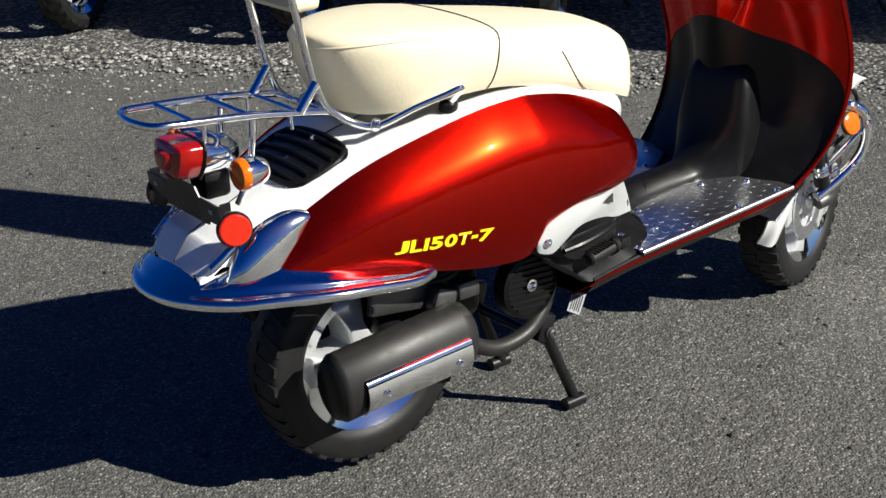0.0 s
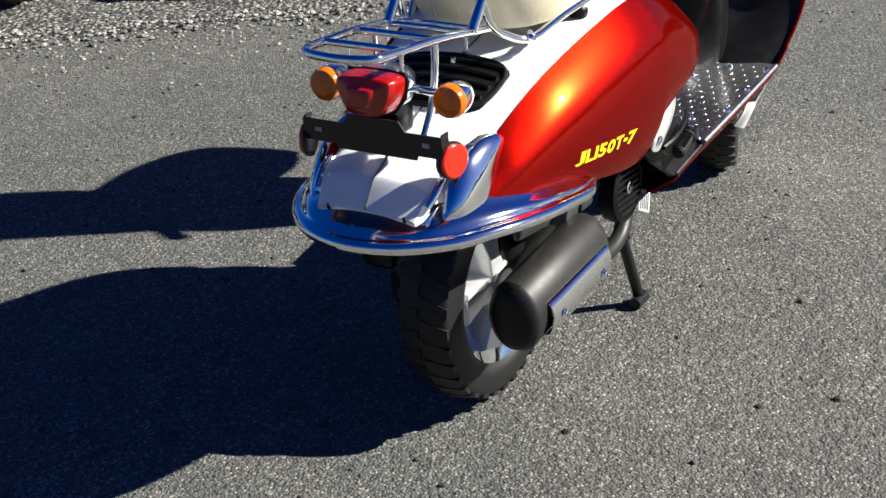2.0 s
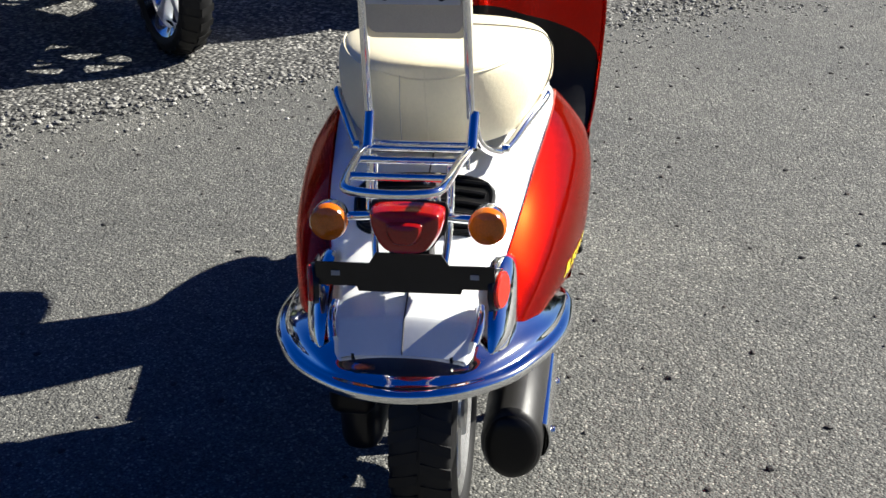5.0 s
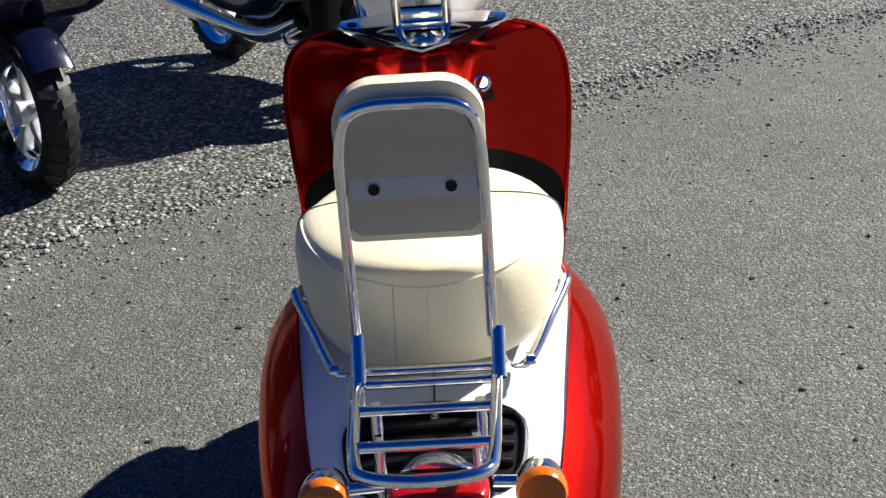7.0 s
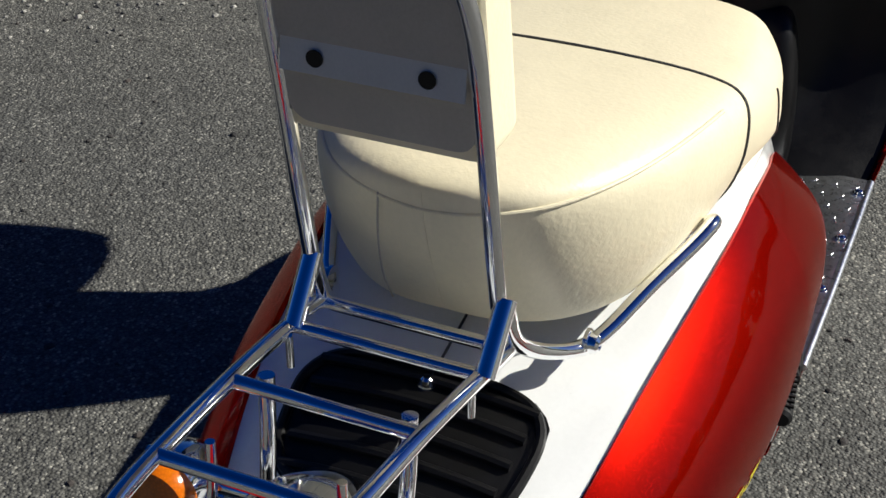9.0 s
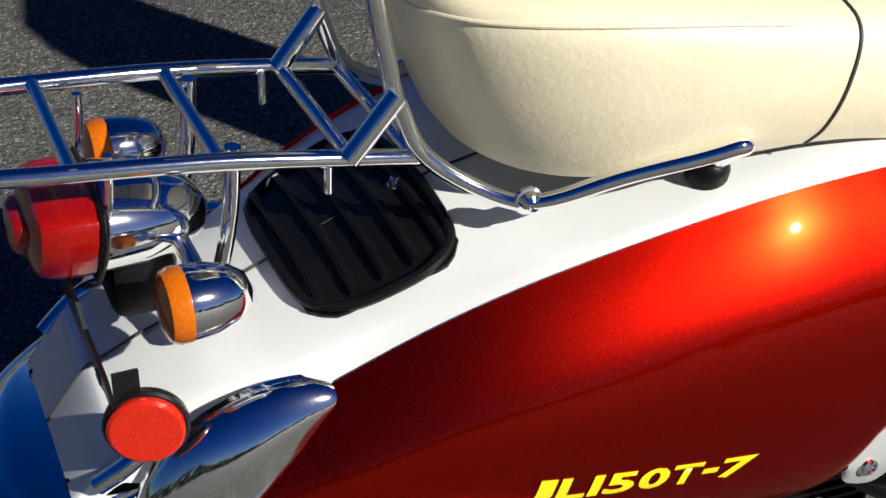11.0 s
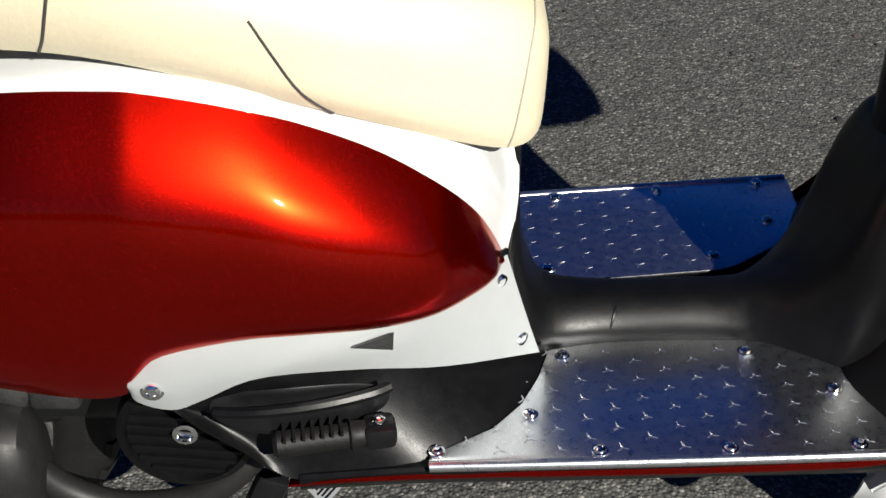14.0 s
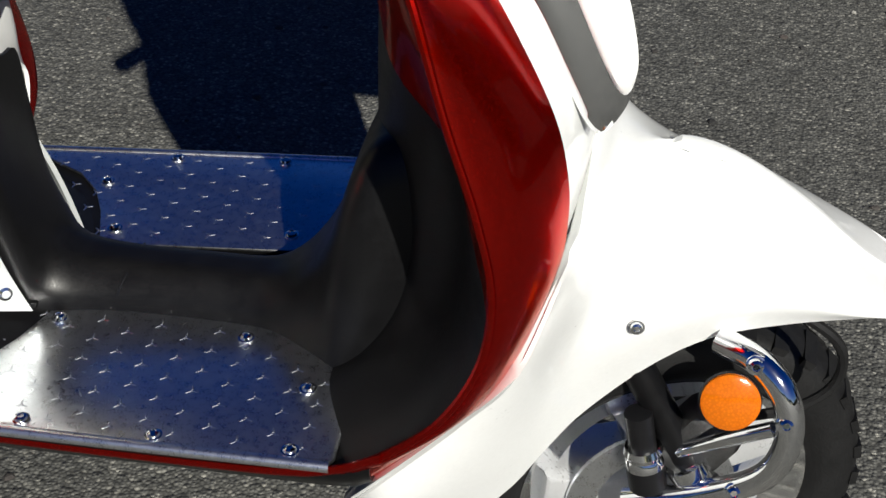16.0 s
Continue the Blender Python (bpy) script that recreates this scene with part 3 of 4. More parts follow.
for s, o in ((-1, -.002), (1, .003)):
    tube("rack_leg", [(-.262, .052 * s + o, .762), (-.266, .052 * s + o, .71), (-.278, .05 * s + o, .655), (-.30, .046 * s + o, .61)], 0.006, CHROME, rack, "", 14)
    tube("rack_leg", [(-.345, .045 * s + o, .768), (-.347, .045 * s + o, .735), (-.352, .045 * s + o, .715)], 0.0035, CHROME, rack, "", 8)
    tube("rack_stud", [(-.2, .070 * s + o, .75), (-.2, .070 * s + o, .722)], 0.003, CHROME, rack, "", 6, straight=True)
    tube("grab_rail", [(-.150, .075 * s + o, .785), (-.136, .077 * s + o, .750), (-.112, .085 * s + o, .726), (-.075, .102 * s + o, .707), (-.050, .118 * s + o, .710), (.000, .140 * s + o, .732), (.048, .160 * s + o, .748),
                        (.072, .168 * s + o, .756), (.080, .164 * s + o, .752), (.080, .150 * s + o, .740), (.077, .134 * s + o, .722)], 0.0066, CHROME, rack, "", 60)
    tube("collar", [(-.186, .074 * s + o, .748), (-.150, .075 * s + o, .792)], 0.0082, CHROME, rack, "", 4, straight=True)
    bolt_head("rail_bolt", Matrix.Translation((-.062, .108 * s + o, .708)) @ Matrix.Rotation(radians(-90 * s), 4, "X") @ pose(0, 0, 0), rack, 0.009, CHROME, 0.012)
    lathe("rail_grommet", [(-.006, .0165), (.006, .0165), (.013, .013), (.016, .008)], Matrix.Translation((.077, .129 * s + o, deck_z(.077, .129) + .006)) @ Matrix.Rotation(radians(-12 * s), 4, "X"), BLACK, rack, "", 20)

Y0 = 0.004
back = tube("backrest_frame", [(-.150, -.075 + Y0, .785), (-.165, -.0745 + Y0, .86), (-.182, -.0735 + Y0, .95), (-.196, -.072 + Y0, 1.012), (-.205, -.063 + Y0, 1.050), (-.209, -.04 + Y0, 1.064), (-.210, 0 + Y0, 1.066),
                                (-.209, .04 + Y0, 1.064), (-.205, .063 + Y0, 1.050), (-.196, .072 + Y0, 1.012), (-.182, .0735 + Y0, .95), (-.165, .0745 + Y0, .86), (-.150, .075 + Y0, .785)], 0.0066, CHROME, scooter, "tall chrome backrest hoop", 90)


def rounded(hw, z0, z1, r, n=8):
    pts = []
    for cx, cz, a0 in ((hw - r, z1 - r, 0), (-hw + r, z1 - r, 90), (-hw + r * .4, z0 + r * .4, 180), (hw - r * .4, z0 + r * .4, 270)):
        rr = r if a0 < 180 else r * .4
        for k in range(n):
            a = radians(a0 + 90 * k / (n - 1))
            pts.append((cx + rr * math.cos(a), cz + rr * math.sin(a)))
    return pts


def pad_x(z):
    return -.150 - .19 * (z - .78)


def cushion(name, hw, z0, z1, r, depth0, depth1, puff, mat, label):
    loop = rounded(hw, z0 + .012, z1 + .010, r)
    n = len(loop)
    verts, rings = [], [(1.0, depth0), (1.0, depth0 + (depth1 - depth0) * .75), (.985, depth0 + (depth1 - depth0) * .92), (.94, depth1), (.6, depth1 + puff), (.2, depth1 + puff * 1.2)]
    zc = (z0 + z1) / 2
    for k, d in rings:
        for y, z in loop:
            zz = zc + (z - zc) * k
            verts.append((pad_x(zz) + d, y * k + Y0, zz))
    f = grid_faces(len(rings), n, True) + [tuple(range(n - 1, -1, -1)), tuple((len(rings) - 1) * n + j for j in range(n))]
    return link_mesh(name, verts, f, mat, back, label)


cushion("back_board", .068, .905, 1.060, .038, -.002, .006, 0, BEIGE, "grey-beige fabric backboard")
cushion("back_cushion", .078, .895, 1.076, .045, .0055, .050, .008, CREAM, "cream vinyl backrest cushion")
slab("bracket_strip", [(-.066, -.0115), (.066, -.0115), (.066, .0115), (-.066, .0115)], .002, Matrix(((0, 0, -1, pad_x(.972) - .004), (1, 0, 0, Y0), (0, 1, 0, .972), (0, 0, 0, 1))) @ Matrix.Rotation(radians(-10), 4, "X"), STRIP, back, "pale metal fixing strip")
for y in (.040, -.040):
    lathe("fixing_hole", [(0, .0062), (.0008, .0062)], Matrix.Translation((pad_x(.972) - .0064, y + Y0, .972)) @ Matrix.Rotation(radians(-90), 4, "Y"), BLACK, back, "", 20)

# --- engine vent in the deck
def vent_pt(u, v):
    x = -.220 + .116 * v
    hw = .094 + .014 * v
    y = (2 * u - 1) * hw
    return x, y


vent_rows = []
for v in np.linspace(0, 1, 15):
    row = []
    for u in np.linspace(0, 1, 21):
        # rounded corners in plan
        sq = max(0, abs(2 * v - 1) - .6) / .4
        x, y = vent_pt(.5 + (u - .5) * (1 - .2 * sq ** 2), v)
        row.append((x, y, deck_z(x, y) + .0035))
    vent_rows.append(row)
vent = shell("engine_vent", np.array(vent_rows), 0.003, BLACK, scooter, "black louvred engine vent", -1)
for k in range(5):
    v = .1 + .8 * k / 4
    pts = []
    for u in np.linspace(.06, .94, 15):
        x, y = vent_pt(u, v)
        pts.append((x, y, deck_z(x, y) + .006))
    vv, ff = tube_mesh(np.array(pts), .0045, 8)
    link_mesh("slat", vv, ff, BLACK, vent)
loop = [vent_pt(*q) for q in ((.09, .07), (.22, 0), (.5, -.02), (.78, 0), (.91, .07), (.985, .25), (1, .5), (.985, .75), (.91, .93), (.78, 1), (.5, 1.02), (.22, 1), (.09, .93), (.015, .75), (0, .5), (.015, .25))]
tube("vent_rim", [(x, y, deck_z(x, y) + .005) for x, y in loop], .0045, BLACK, vent, "", 80, 8, True)
bolt_head("deck_screw", Matrix.Translation((-.118, .0, deck_z(-.118, 0) + .001)), scooter, .006, CHROME, .01)

# --- tail lamp, indicators, plate bracket, reflectors
TX, TZ = -.352, .700
lamp = lathe("tail_lamp", [(0, .008), (.006, .022), (.022, .036), (.05, .045), (.078, .048), (.082, .048)], along((-.272, -.006, .690), (-.36, -.006, .700)), CHROME, scooter, "chrome tail lamp housing", 40, (1.0, .8))
tailm = Matrix(((0, .08, -1, -.352), (1, 0, 0, -.008), (0, 1, .08, .700), (0, 0, 0, 1)))
slab("bezel", [(-.050, .030), (.050, .030), (.055, .018), (.051, -.008), (.032, -.036), (-.032, -.036), (-.051, -.008), (-.055, .018)], .007, tailm, BLACK, lamp, "black lamp bezel", .004)
lens_out = [(-.044, .026), (0, .029), (.044, .026), (.050, .012), (.044, -.010), (.028, -.031), (0, -.035), (-.028, -.031), (-.044, -.010), (-.050, .012)]
verts, loop = [], spline([(a, b, 0) for a, b in lens_out], 60, True)
for k, h in ((1.0, 0), (1.0, .026), (.97, .036), (.90, .044), (.80, .047), (.50, .050), (.48, .054), (.40, .058), (.2, .060)):
    verts += [tailm @ Vector((p[0] * k, p[1] * k - .002 * (1 - k), h)) for p in loop]
link_mesh("lens", verts, grid_faces(9, 60, True) + [tuple(8 * 60 + q for q in range(60))], REDLENS, lamp, "deep red rounded tail lamp lens", True, 30)
box("lamp_base", (.05, .06, .05), pose(-.325, -.006, .648), BLACK, lamp, "black lamp foot", .01)
for s, nm in ((-1, 0), (1, 1)):
    ind = lathe("indicator", [(0, .004), (.004, .014), (.014, .021), (.03, .0255), (.042, .0265), (.046, .0265)], along((-.270, .111 * s, .683), (-.33, .111 * s, .683)), CHROME, scooter, "chrome bullet indicator", 32)
    lathe("lens", [(0, .0265), (.008, .0268), (.014, .024), (.017, .017), (.0185, .008), (.0185, .001)], along((-.316, .111 * s, .683), (-.36, .111 * s, .683)), AMBER, ind, "amber indicator lens", 32)
    tube("stalk", [(-.298, .09 * s, .683), (-.300, .03 * s, .688)], .0065, CHROME, ind, "", 6, straight=True)
plate = slab("plate_bracket", [(-.122, -.018), (-.078, -.018), (-.075, -.026), (.066, -.026), (.069, -.018), (.125, -.018), (.125, .018), (.05, .018), (.04, .035), (-.05, .035), (-.06, .018), (-.122, .018)], .003,
             Matrix(((0, -.12, -1, -.372), (1, 0, 0, -.004), (0, .99, -.1, .628), (0, 0, 0, 1))), IRON, scooter, "black number plate bracket without plate")
for y in (.093, -.099):
    box("plate_slot", (.0015, .012, .007), pose(-.3765, y, .630), LABEL, plate, "", 0)
for s in (-1, 1):
    slab("arm", [(-.006, -.03), (.012, -.034), (.012, .03), (-.006, .03)], .003, Matrix(((1, 0, 0, -.366), (0, 0, -1, .122 * s), (0, 1, 0, .618), (0, 0, 0, 1))), IRON, plate)
    refl = lathe("reflector", [(0, .029), (.006, .0295), (.008, .028)], along((-.352, .124 * s, .603), (-.362, .16 * s, .604)), IRON, scooter, "round red reflector in black cup", 36)
    lathe("lens", [(0, .0265), (.004, .0265), (.006, .024), (.0065, .001)], along((-.3542, .1315 * s, .6033), (-.3642, .1675 * s, .6043)), ORANGERED, refl, "red reflector lens", 36)

# --- white lower panels with bolts, black heel fairings with foot pegs
PANEL_T = [(.200, -.211, .462), (.212, -.212, .480), (.236, -.214, .493), (.304, -.206, .502), (.398, -.172, .491), (.447, -.145, .489), (.497, -.100, .495), (.533, -.062, .496)]
PANEL_B = [(.198, -.211, .444), (.206, -.212, .430), (.236, -.212, .422), (.265, -.210, .434), (.311, -.206, .455), (.397, -.172, .439), (.478, -.125, .406), (.575, -.065, .377)]
FAIR_B = [(.205, -.19, .425), (.25, -.198, .392), (.30, -.203, .358), (.348, -.209, .331), (.46, -.212, .346), (.525, -.168, .361), (.565, -.114, .364), (.590, -.048, .366)]
for s in (1, -1):
    flip = np.array((1, s, 1))
    t, b = spline(PANEL_T, 30), spline(PANEL_B, 30)
    g = np.array([[t[i] * (1 - k) + b[i] * k + np.array((0, -.006 * math.sin(math.pi * k), 0)) for k in np.linspace(0, 1, 8)] for i in range(30)])
    wp = shell("lower_panel", (g + np.array((0, -.002, 0))) * flip, .005, PANEL_SILVER, scooter, "silver-white lower side panel", s)
    # black tube stands in for the shade in the gap under the cowl
    tube("gap_shade_line", [np.array((x, y - .005, z + .0025)) * flip for x, y, z in PANEL_T], .0034, BLACK, wp, "black line standing in for the shaded gap along the panel edge", 40, 8)
    for p, d in (((.220, -.2185, .449), (0, -1, .1)), ((.527, -.0755, .470), (.6, -.75, .1)), ((.553, -.0735, .401), (.6, -.75, .1))):
        a = np.array(p) * flip
        bolt_head("panel_bolt", along(a, a + np.array(d) * flip * .1), wp, .0085, CHROME, .006)
    tri = [np.array(q) * flip for q in ((.390, -.1865, .473), (.427, -.1715, .478), (.427, -.1715, .460))]
    link_mesh("marker", [*tri, *[q + np.array((0, .003 * s, 0)) for q in tri]], [(0, 1, 2), (5, 4, 3), (0, 3, 4, 1), (1, 4, 5, 2), (2, 5, 3, 0)], STEEL, wp, "grey triangle marker", False)
    t, b = spline(PANEL_B, 34), spline(FAIR_B, 34)
    g = np.array([[t[i] * (1 - k) + b[i] * k + np.array((0, (.018 * math.sin(math.pi * k) + .004) * min(1, i / 8), 0)) for k in np.linspace(0, 1, 12)] for i in range(34)])
    heel = shell("heel_fairing", g * flip, .005, BLACK, scooter, "black plastic heel fairing", s)
    # foot peg recess and folded peg
    rec = [(.275, -.2, .428), (.33, -.199, .436), (.40, -.184, .431), (.425, -.180, .418), (.41, -.187, .398), (.34, -.2, .385), (.295, -.204, .39), (.268, -.206, .41)]
    pillow("peg_recess", [tuple(np.array(q) * flip) for q in rec], np.array((.345, -.196, .41)) * flip, .002, (0.12, -1 * s, -.15), IRON, heel, "dark recess for the foot peg")
    tube("recess_lip", [np.array(q) * flip for q in ((.27, -.207, .414), (.31, -.212, .419), (.36, -.208, .424), (.405, -.196, .428), (.425, -.186, .43))], .0055, BLACK, heel, "", 20, 8)
    pegm = along(np.array((.405, -.206, .392)) * flip, np.array((.325, -.216, .385)) * flip)
    peg = lathe("foot_peg", [(0, .012), (.012, .013), (.014, .0145), (.016, .0115), (.08, .0125), (.084, .009)], pegm, RUBBER, scooter, "folding rubber foot peg", 16)
    for k in range(7):
        box("rib", (.024, .003, .0025), pegm @ pose(0, .0118, .022 + .0085 * k), RUBBER, peg, "", 0)
    box("clevis", (.028, .024, .03), pegm @ pose(0, 0, -.012), IRON, peg, "black steel clevis", .006)
    bolt_head("pin", pegm @ pose(0, .013, -.012, -90), peg, .005, CHROME, .004)

# --- foot boards
BOARD = [(.462, -.213), (.464, -.202), (.480, -.192), (.524, -.166), (.553, -.133), (.572, -.095), (.590, -.042), (.60, -.037), (.785, -.038), (.805, -.044), (.880, -.090), (.893, -.104), (.897, -.118), (.899, -.206), (.895, -.213)]


def board_z(x):
    return .363 + .058 * (x - .55)


tilt = Matrix.Translation((.55, 0, .363)) @ Matrix.Rotation(-math.atan(.058), 4, "Y") @ Matrix.Translation((-.55, 0, 0))
inside = lambda x, y: (-.207 < y < -.057) and .475 < x < .888 and (x - .462) * .165 > (y + .213) * .13 - .0035 and not (x > .79 and y > -.062 - (x - .79) * .5)
for s in (1, -1):
    ms = Matrix.Diagonal((1, s, 1, 1))
    flare = (lambda x: .0) if s > 0 else (lambda x: .012 + .085 * (x - .46))
    board = slab("foot_board", [(x, y * s + flare(x)) for x, y in BOARD], .004, tilt, ALU, scooter, "chequered aluminium foot board plate", .0015)
    tube("rolled_edge", [tilt @ Vector((x, y * s + flare(x), .001)) for x, y in ((.463, -.2135), (.6, -.2145), (.75, -.2145), (.896, -.2135))], .0055, ALU, board, "", 20, 10)
    verts, faces = [], []
    for i in range(16):
        for j in range(6):
            x, y = .47 + .0285 * i, -.198 + .028 * j + (.014 if i % 2 else 0)
            if not inside(x, y):
                continue
            for a in (90, 210, 330):
                ca, sa = math.cos(radians(a + 12)), math.sin(radians(a + 12))
                o = len(verts)
                for l, w, h in ((0.0005, .001, 0), (.0066, .0008, 0), (.0066, -.0008, 0), (0.0005, -.001, 0), (.001, .0005, .0004), (.006, .0004, .0004), (.006, -.0004, .0004), (.001, -.0005, .0004)):
                    verts.append(tilt @ Vector((x + l * ca - w * sa, (y + l * sa + w * ca) * s + flare(x), .004 + h)))
                faces += [(o + 4, o + 5, o + 6, o + 7)] + [(o + k, o + (k + 1) % 4, o + 4 + (k + 1) % 4, o + 4 + k) for k in range(4)]
    tagged(link_mesh("chequer_relief", verts, faces, ALU, board, "", False), kind="stuff")
    for x, y in ((.470, -.197), (.560, -.150), (.599, -.063), (.620, -.202), (.740, -.203), (.782, -.064), (.856, -.124), (.860, -.203)):
        bolt_head("board_bolt", tilt @ Matrix.Translation((x, y * s + flare(x), .004)), board, .0062, CHROME, .005)
    # black tray and red sill under the plate
    tray = []
    for x, yo, yi, d in ((.345, .205, .06, -.012), (.46, .211, .04, 0), (.6, .212, .03, 0), (.75, .212, .03, 0), (.895, .212, .03, 0), (.93, .214, .03, .012)):
        z = board_z(x) - .003 + d
        tray.append([(x, -yi * s, z - .05), (x, -(yi + .03) * s, z - .05), (x, -(yo - .03) * s, z - .04), (x, -yo * s, z - .012), (x, -yo * s, z), (x, -(yo - .02) * s, z), (x, -yi * s, z)])
    shell("floor_tray", sheet(tray, 24, 14), .003, BLACK, scooter, "black plastic floor tray", s)
    sill = []
    for x, y, z, h in ((.335, .209, .318, .010), (.40, .2145, .328, .018), (.5, .217, .336, .022), (.7, .218, .346, .023), (.85, .219, .357, .024), (.90, .221, .370, .026), (.94, .228, .396, .03)):
        sill.append([(x, -(y - .062) * s, z - .030), (x, -(y - .040) * s, z - .020), (x, -(y - .018) * s, z - .004), (x, -(y - .004) * s, z + h * .4), (x, -(y - .003) * s, z + h * .75)])
    shell("sill", sheet(sill, 40, 9), .003, RED, scooter, "narrow metallic red sill", s)

# --- centre tunnel and front knee panel
TUN = []
for x, hw, z, base in ((.537, .054, .600, .40), (.545, .056, .50, .37), (.562, .058, .438, .36), (.585, .050, .408, .35), (.64, .040, .404, .35), (.72, .039, .408, .35), (.775, .041, .411, .36), (.80, .045, .418, .36), (.822, .055, .434, .36), (.842, .068, .460, .36), (.858, .079, .494, .37), (.870, .088, .535, .38), (.882, .092, .575, .38), (.900, .092, .605, .38), (.935, .085, .615, .38)):
    TUN.append([(x, -hw, base), (x, -hw * .99, base * .5 + z * .5), (x, -hw * .78, z - .012), (x, -hw * .4, z), (x, 0, z + .002), (x, hw * .4, z), (x, hw * .78, z - .012), (x, hw * .99, base * .5 + z * .5), (x, hw, base)])
tunnel = shell("centre_tunnel", sheet(TUN, 50, 33), .004, MAT, scooter, "black rubber-covered centre tunnel", 1)
tube("mat_seam", [(.640, -.0412, .360), (.646, -.0408, .380), (.652, -.031, .3985), (.655, -.016, .4055), (.656, 0, .4075), (.655, .016, .4055), (.652, .031, .3985), (.646, .0408, .380), (.640, .0412, .360)], .0016, IRON, tunnel, "", 40, 6)
for k in range(4):
    box("vent_slot", (.004, .05, .006), pose(.5395, -.03, .47 + .018 * k, 0, -8), IRON, tunnel, "", .001)

SY = .014
# ridge of the leg shield by height: x, half width; then the inner centre line
RIDGE = [(.372, .899, .222), (.415, .948, .232), (.47, .991, .243), (.54, 1.019, .252), (.61, 1.024, .258), (.68, 1.009, .262), (.757, .982, .262), (.83, .957, .254), (.875, .934, .236), (.905, .912, .205), (.918, .91, .16)]
INNER = [(.372, .880), (.415, .888), (.47, .890), (.54, .888), (.61, .886), (.68, .884), (.757, .884), (.83, .886), (.875, .892), (.905, .90), (.918, .904)]


def knee_row(k):
    z, xr, hw = RIDGE[k]
    xc = INNER[k][1]
    dip = max(0, z - .86) * .75
    half = [(xr, hw), (xr - .007, hw - .012), (xr - .024, hw * .8), (xr - .044, hw * .55), (xc * .55 + (xr - .05) * .45, hw * .34), (xc + .012, hw * .17)]
    row = [(x, SY - y, z) for x, y in half] + [(xc, SY, z)] + [(x, SY + y, z) for x, y in half[::-1]]
    return [(x, y, h - dip * max(0, 1 - (abs(y - SY) / (hw * .85)) ** 2)) for x, y, h in row]


knee_rows = [knee_row(k) for k in range(len(RIDGE))]
full = sheet(knee_rows, 60, 61)
# the red upper part comes lower at the rims than in the middle
lower_part, upper_part = np.zeros((34, 61, 3)), np.zeros((34, 61, 3))
for k in range(61):
    line = 32 - 14.5 * (abs(k - 30) / 30) ** 1.8
    for n in range(34):
        for grid, r in ((lower_part, line * n / 33), (upper_part, line + (59 - line) * n / 33)):
            r0 = min(58, int(r))
            grid[n, k] = full[r0, k] * (1 - r + r0) + full[r0 + 1, k] * (r - r0)
shell("knee_panel", lower_part, .004, MAT, scooter, "black rubber-covered inner leg shield", 1)
shell("leg_shield_inner", upper_part + np.array((-.0015, 0, 0)), .004, RED, scooter, "metallic red inner leg shield", 1)
# glove box and lock on the red inner shield
box("lock_plate", (.012, .05, .06), pose(.912, -.085, .80, 0, 0, 18), IRON, scooter, "black ignition lock plate", .008)
lathe("ignition_lock", [(0, .016), (.008, .016), (.01, .012), (.004, .01), (.004, .001)], Matrix.Translation((.905, -.088, .81)) @ Matrix.Rotation(radians(-90), 4, "Y"), CHROME, scooter, "chrome ignition lock", 20)

OUTER = [(.935, .182, .345), (1.005, .186, .440), (1.036, .188, .492), (1.062, .188, .585), (1.066, .186, .635), (1.061, .184, .678), (1.044, .182, .728), (1.001, .178, .802), (.955, .165, .86), (.935, .13, .898)]
for s in (-1, 1):
    rr = [(x, SY + hw * s, z) for z, x, hw in RIDGE[:10]]
    rows = []
    for (xa, ya, za), (xb, yb, zb) in zip(rr, OUTER):
        yb = SY + yb * s
        rows.append([(xa - .004, ya, za), (xa + .004, ya + .004 * s, za), (xa * .6 + xb * .4 + .004, ya * .6 + yb * .4 + .012 * s, za * .6 + zb * .4), (xa * .25 + xb * .75 + .004, ya * .25 + yb * .75 + .006 * s, za * .25 + zb * .75), (xb, yb, zb)])
    shell("leg_shield", sheet(rows, 50, 16), .004, RED, scooter, "curved metallic red leg shield", -s)
    tube("shield_beading", [(x - .003, SY + (hw + .001) * s, z) for z, x, hw in RIDGE], .004, RED, scooter, "", 60, 8)

# --- white front apron and fender in one sweep
APRON = [(.900, (.136, .230), (.152, .256), (.164, .288), (.164, .298)),
         (.935, (.150, .218), (.176, .285), (.180, .348), (.178, .352)), (1.000, (.122, .234), (.160, .340), (.182, .430), (.180, .436)), (1.040, (.104, .266), (.146, .392), (.180, .488), (.176, .496)),
         (1.072, (.092, .318), (.130, .450), (.168, .560), (.140, .606)), (1.100, (.086, .362), (.116, .480), (.112, .568), (.05, .598)), (1.150, (.082, .422), (.100, .496), (.076, .562), (.0, .601)),
         (1.200, (.080, .463), (.092, .514), (.066, .560), (.0, .591)), (1.260, (.077, .486), (.086, .518), (.058, .540), (.0, .558)), (1.320, (.068, .496), (.072, .504), (.045, .510), (.0, .515)), (1.362, (.046, .488), (.048, .490), (.03, .492), (.0, .494)), (1.385, (.02, .480), (.022, .481), (.012, .482), (.0, .483))]
rows = []
for x, *q in APRON:
    h = [(x, SY - y, z) for y, z in q]
    rows.append(h + [(x, 2 * SY - b, c) for _, b, c in h[::-1]])
shell("front_fender", sheet(rows, 60, 41), .004, WHITE, scooter, "white front apron and fender", 1)
bolt_head("fender_bolt", along((1.132, SY - .1085, .484), (1.14, SY - .2, .50)), scooter, .0055, CHROME, .004)
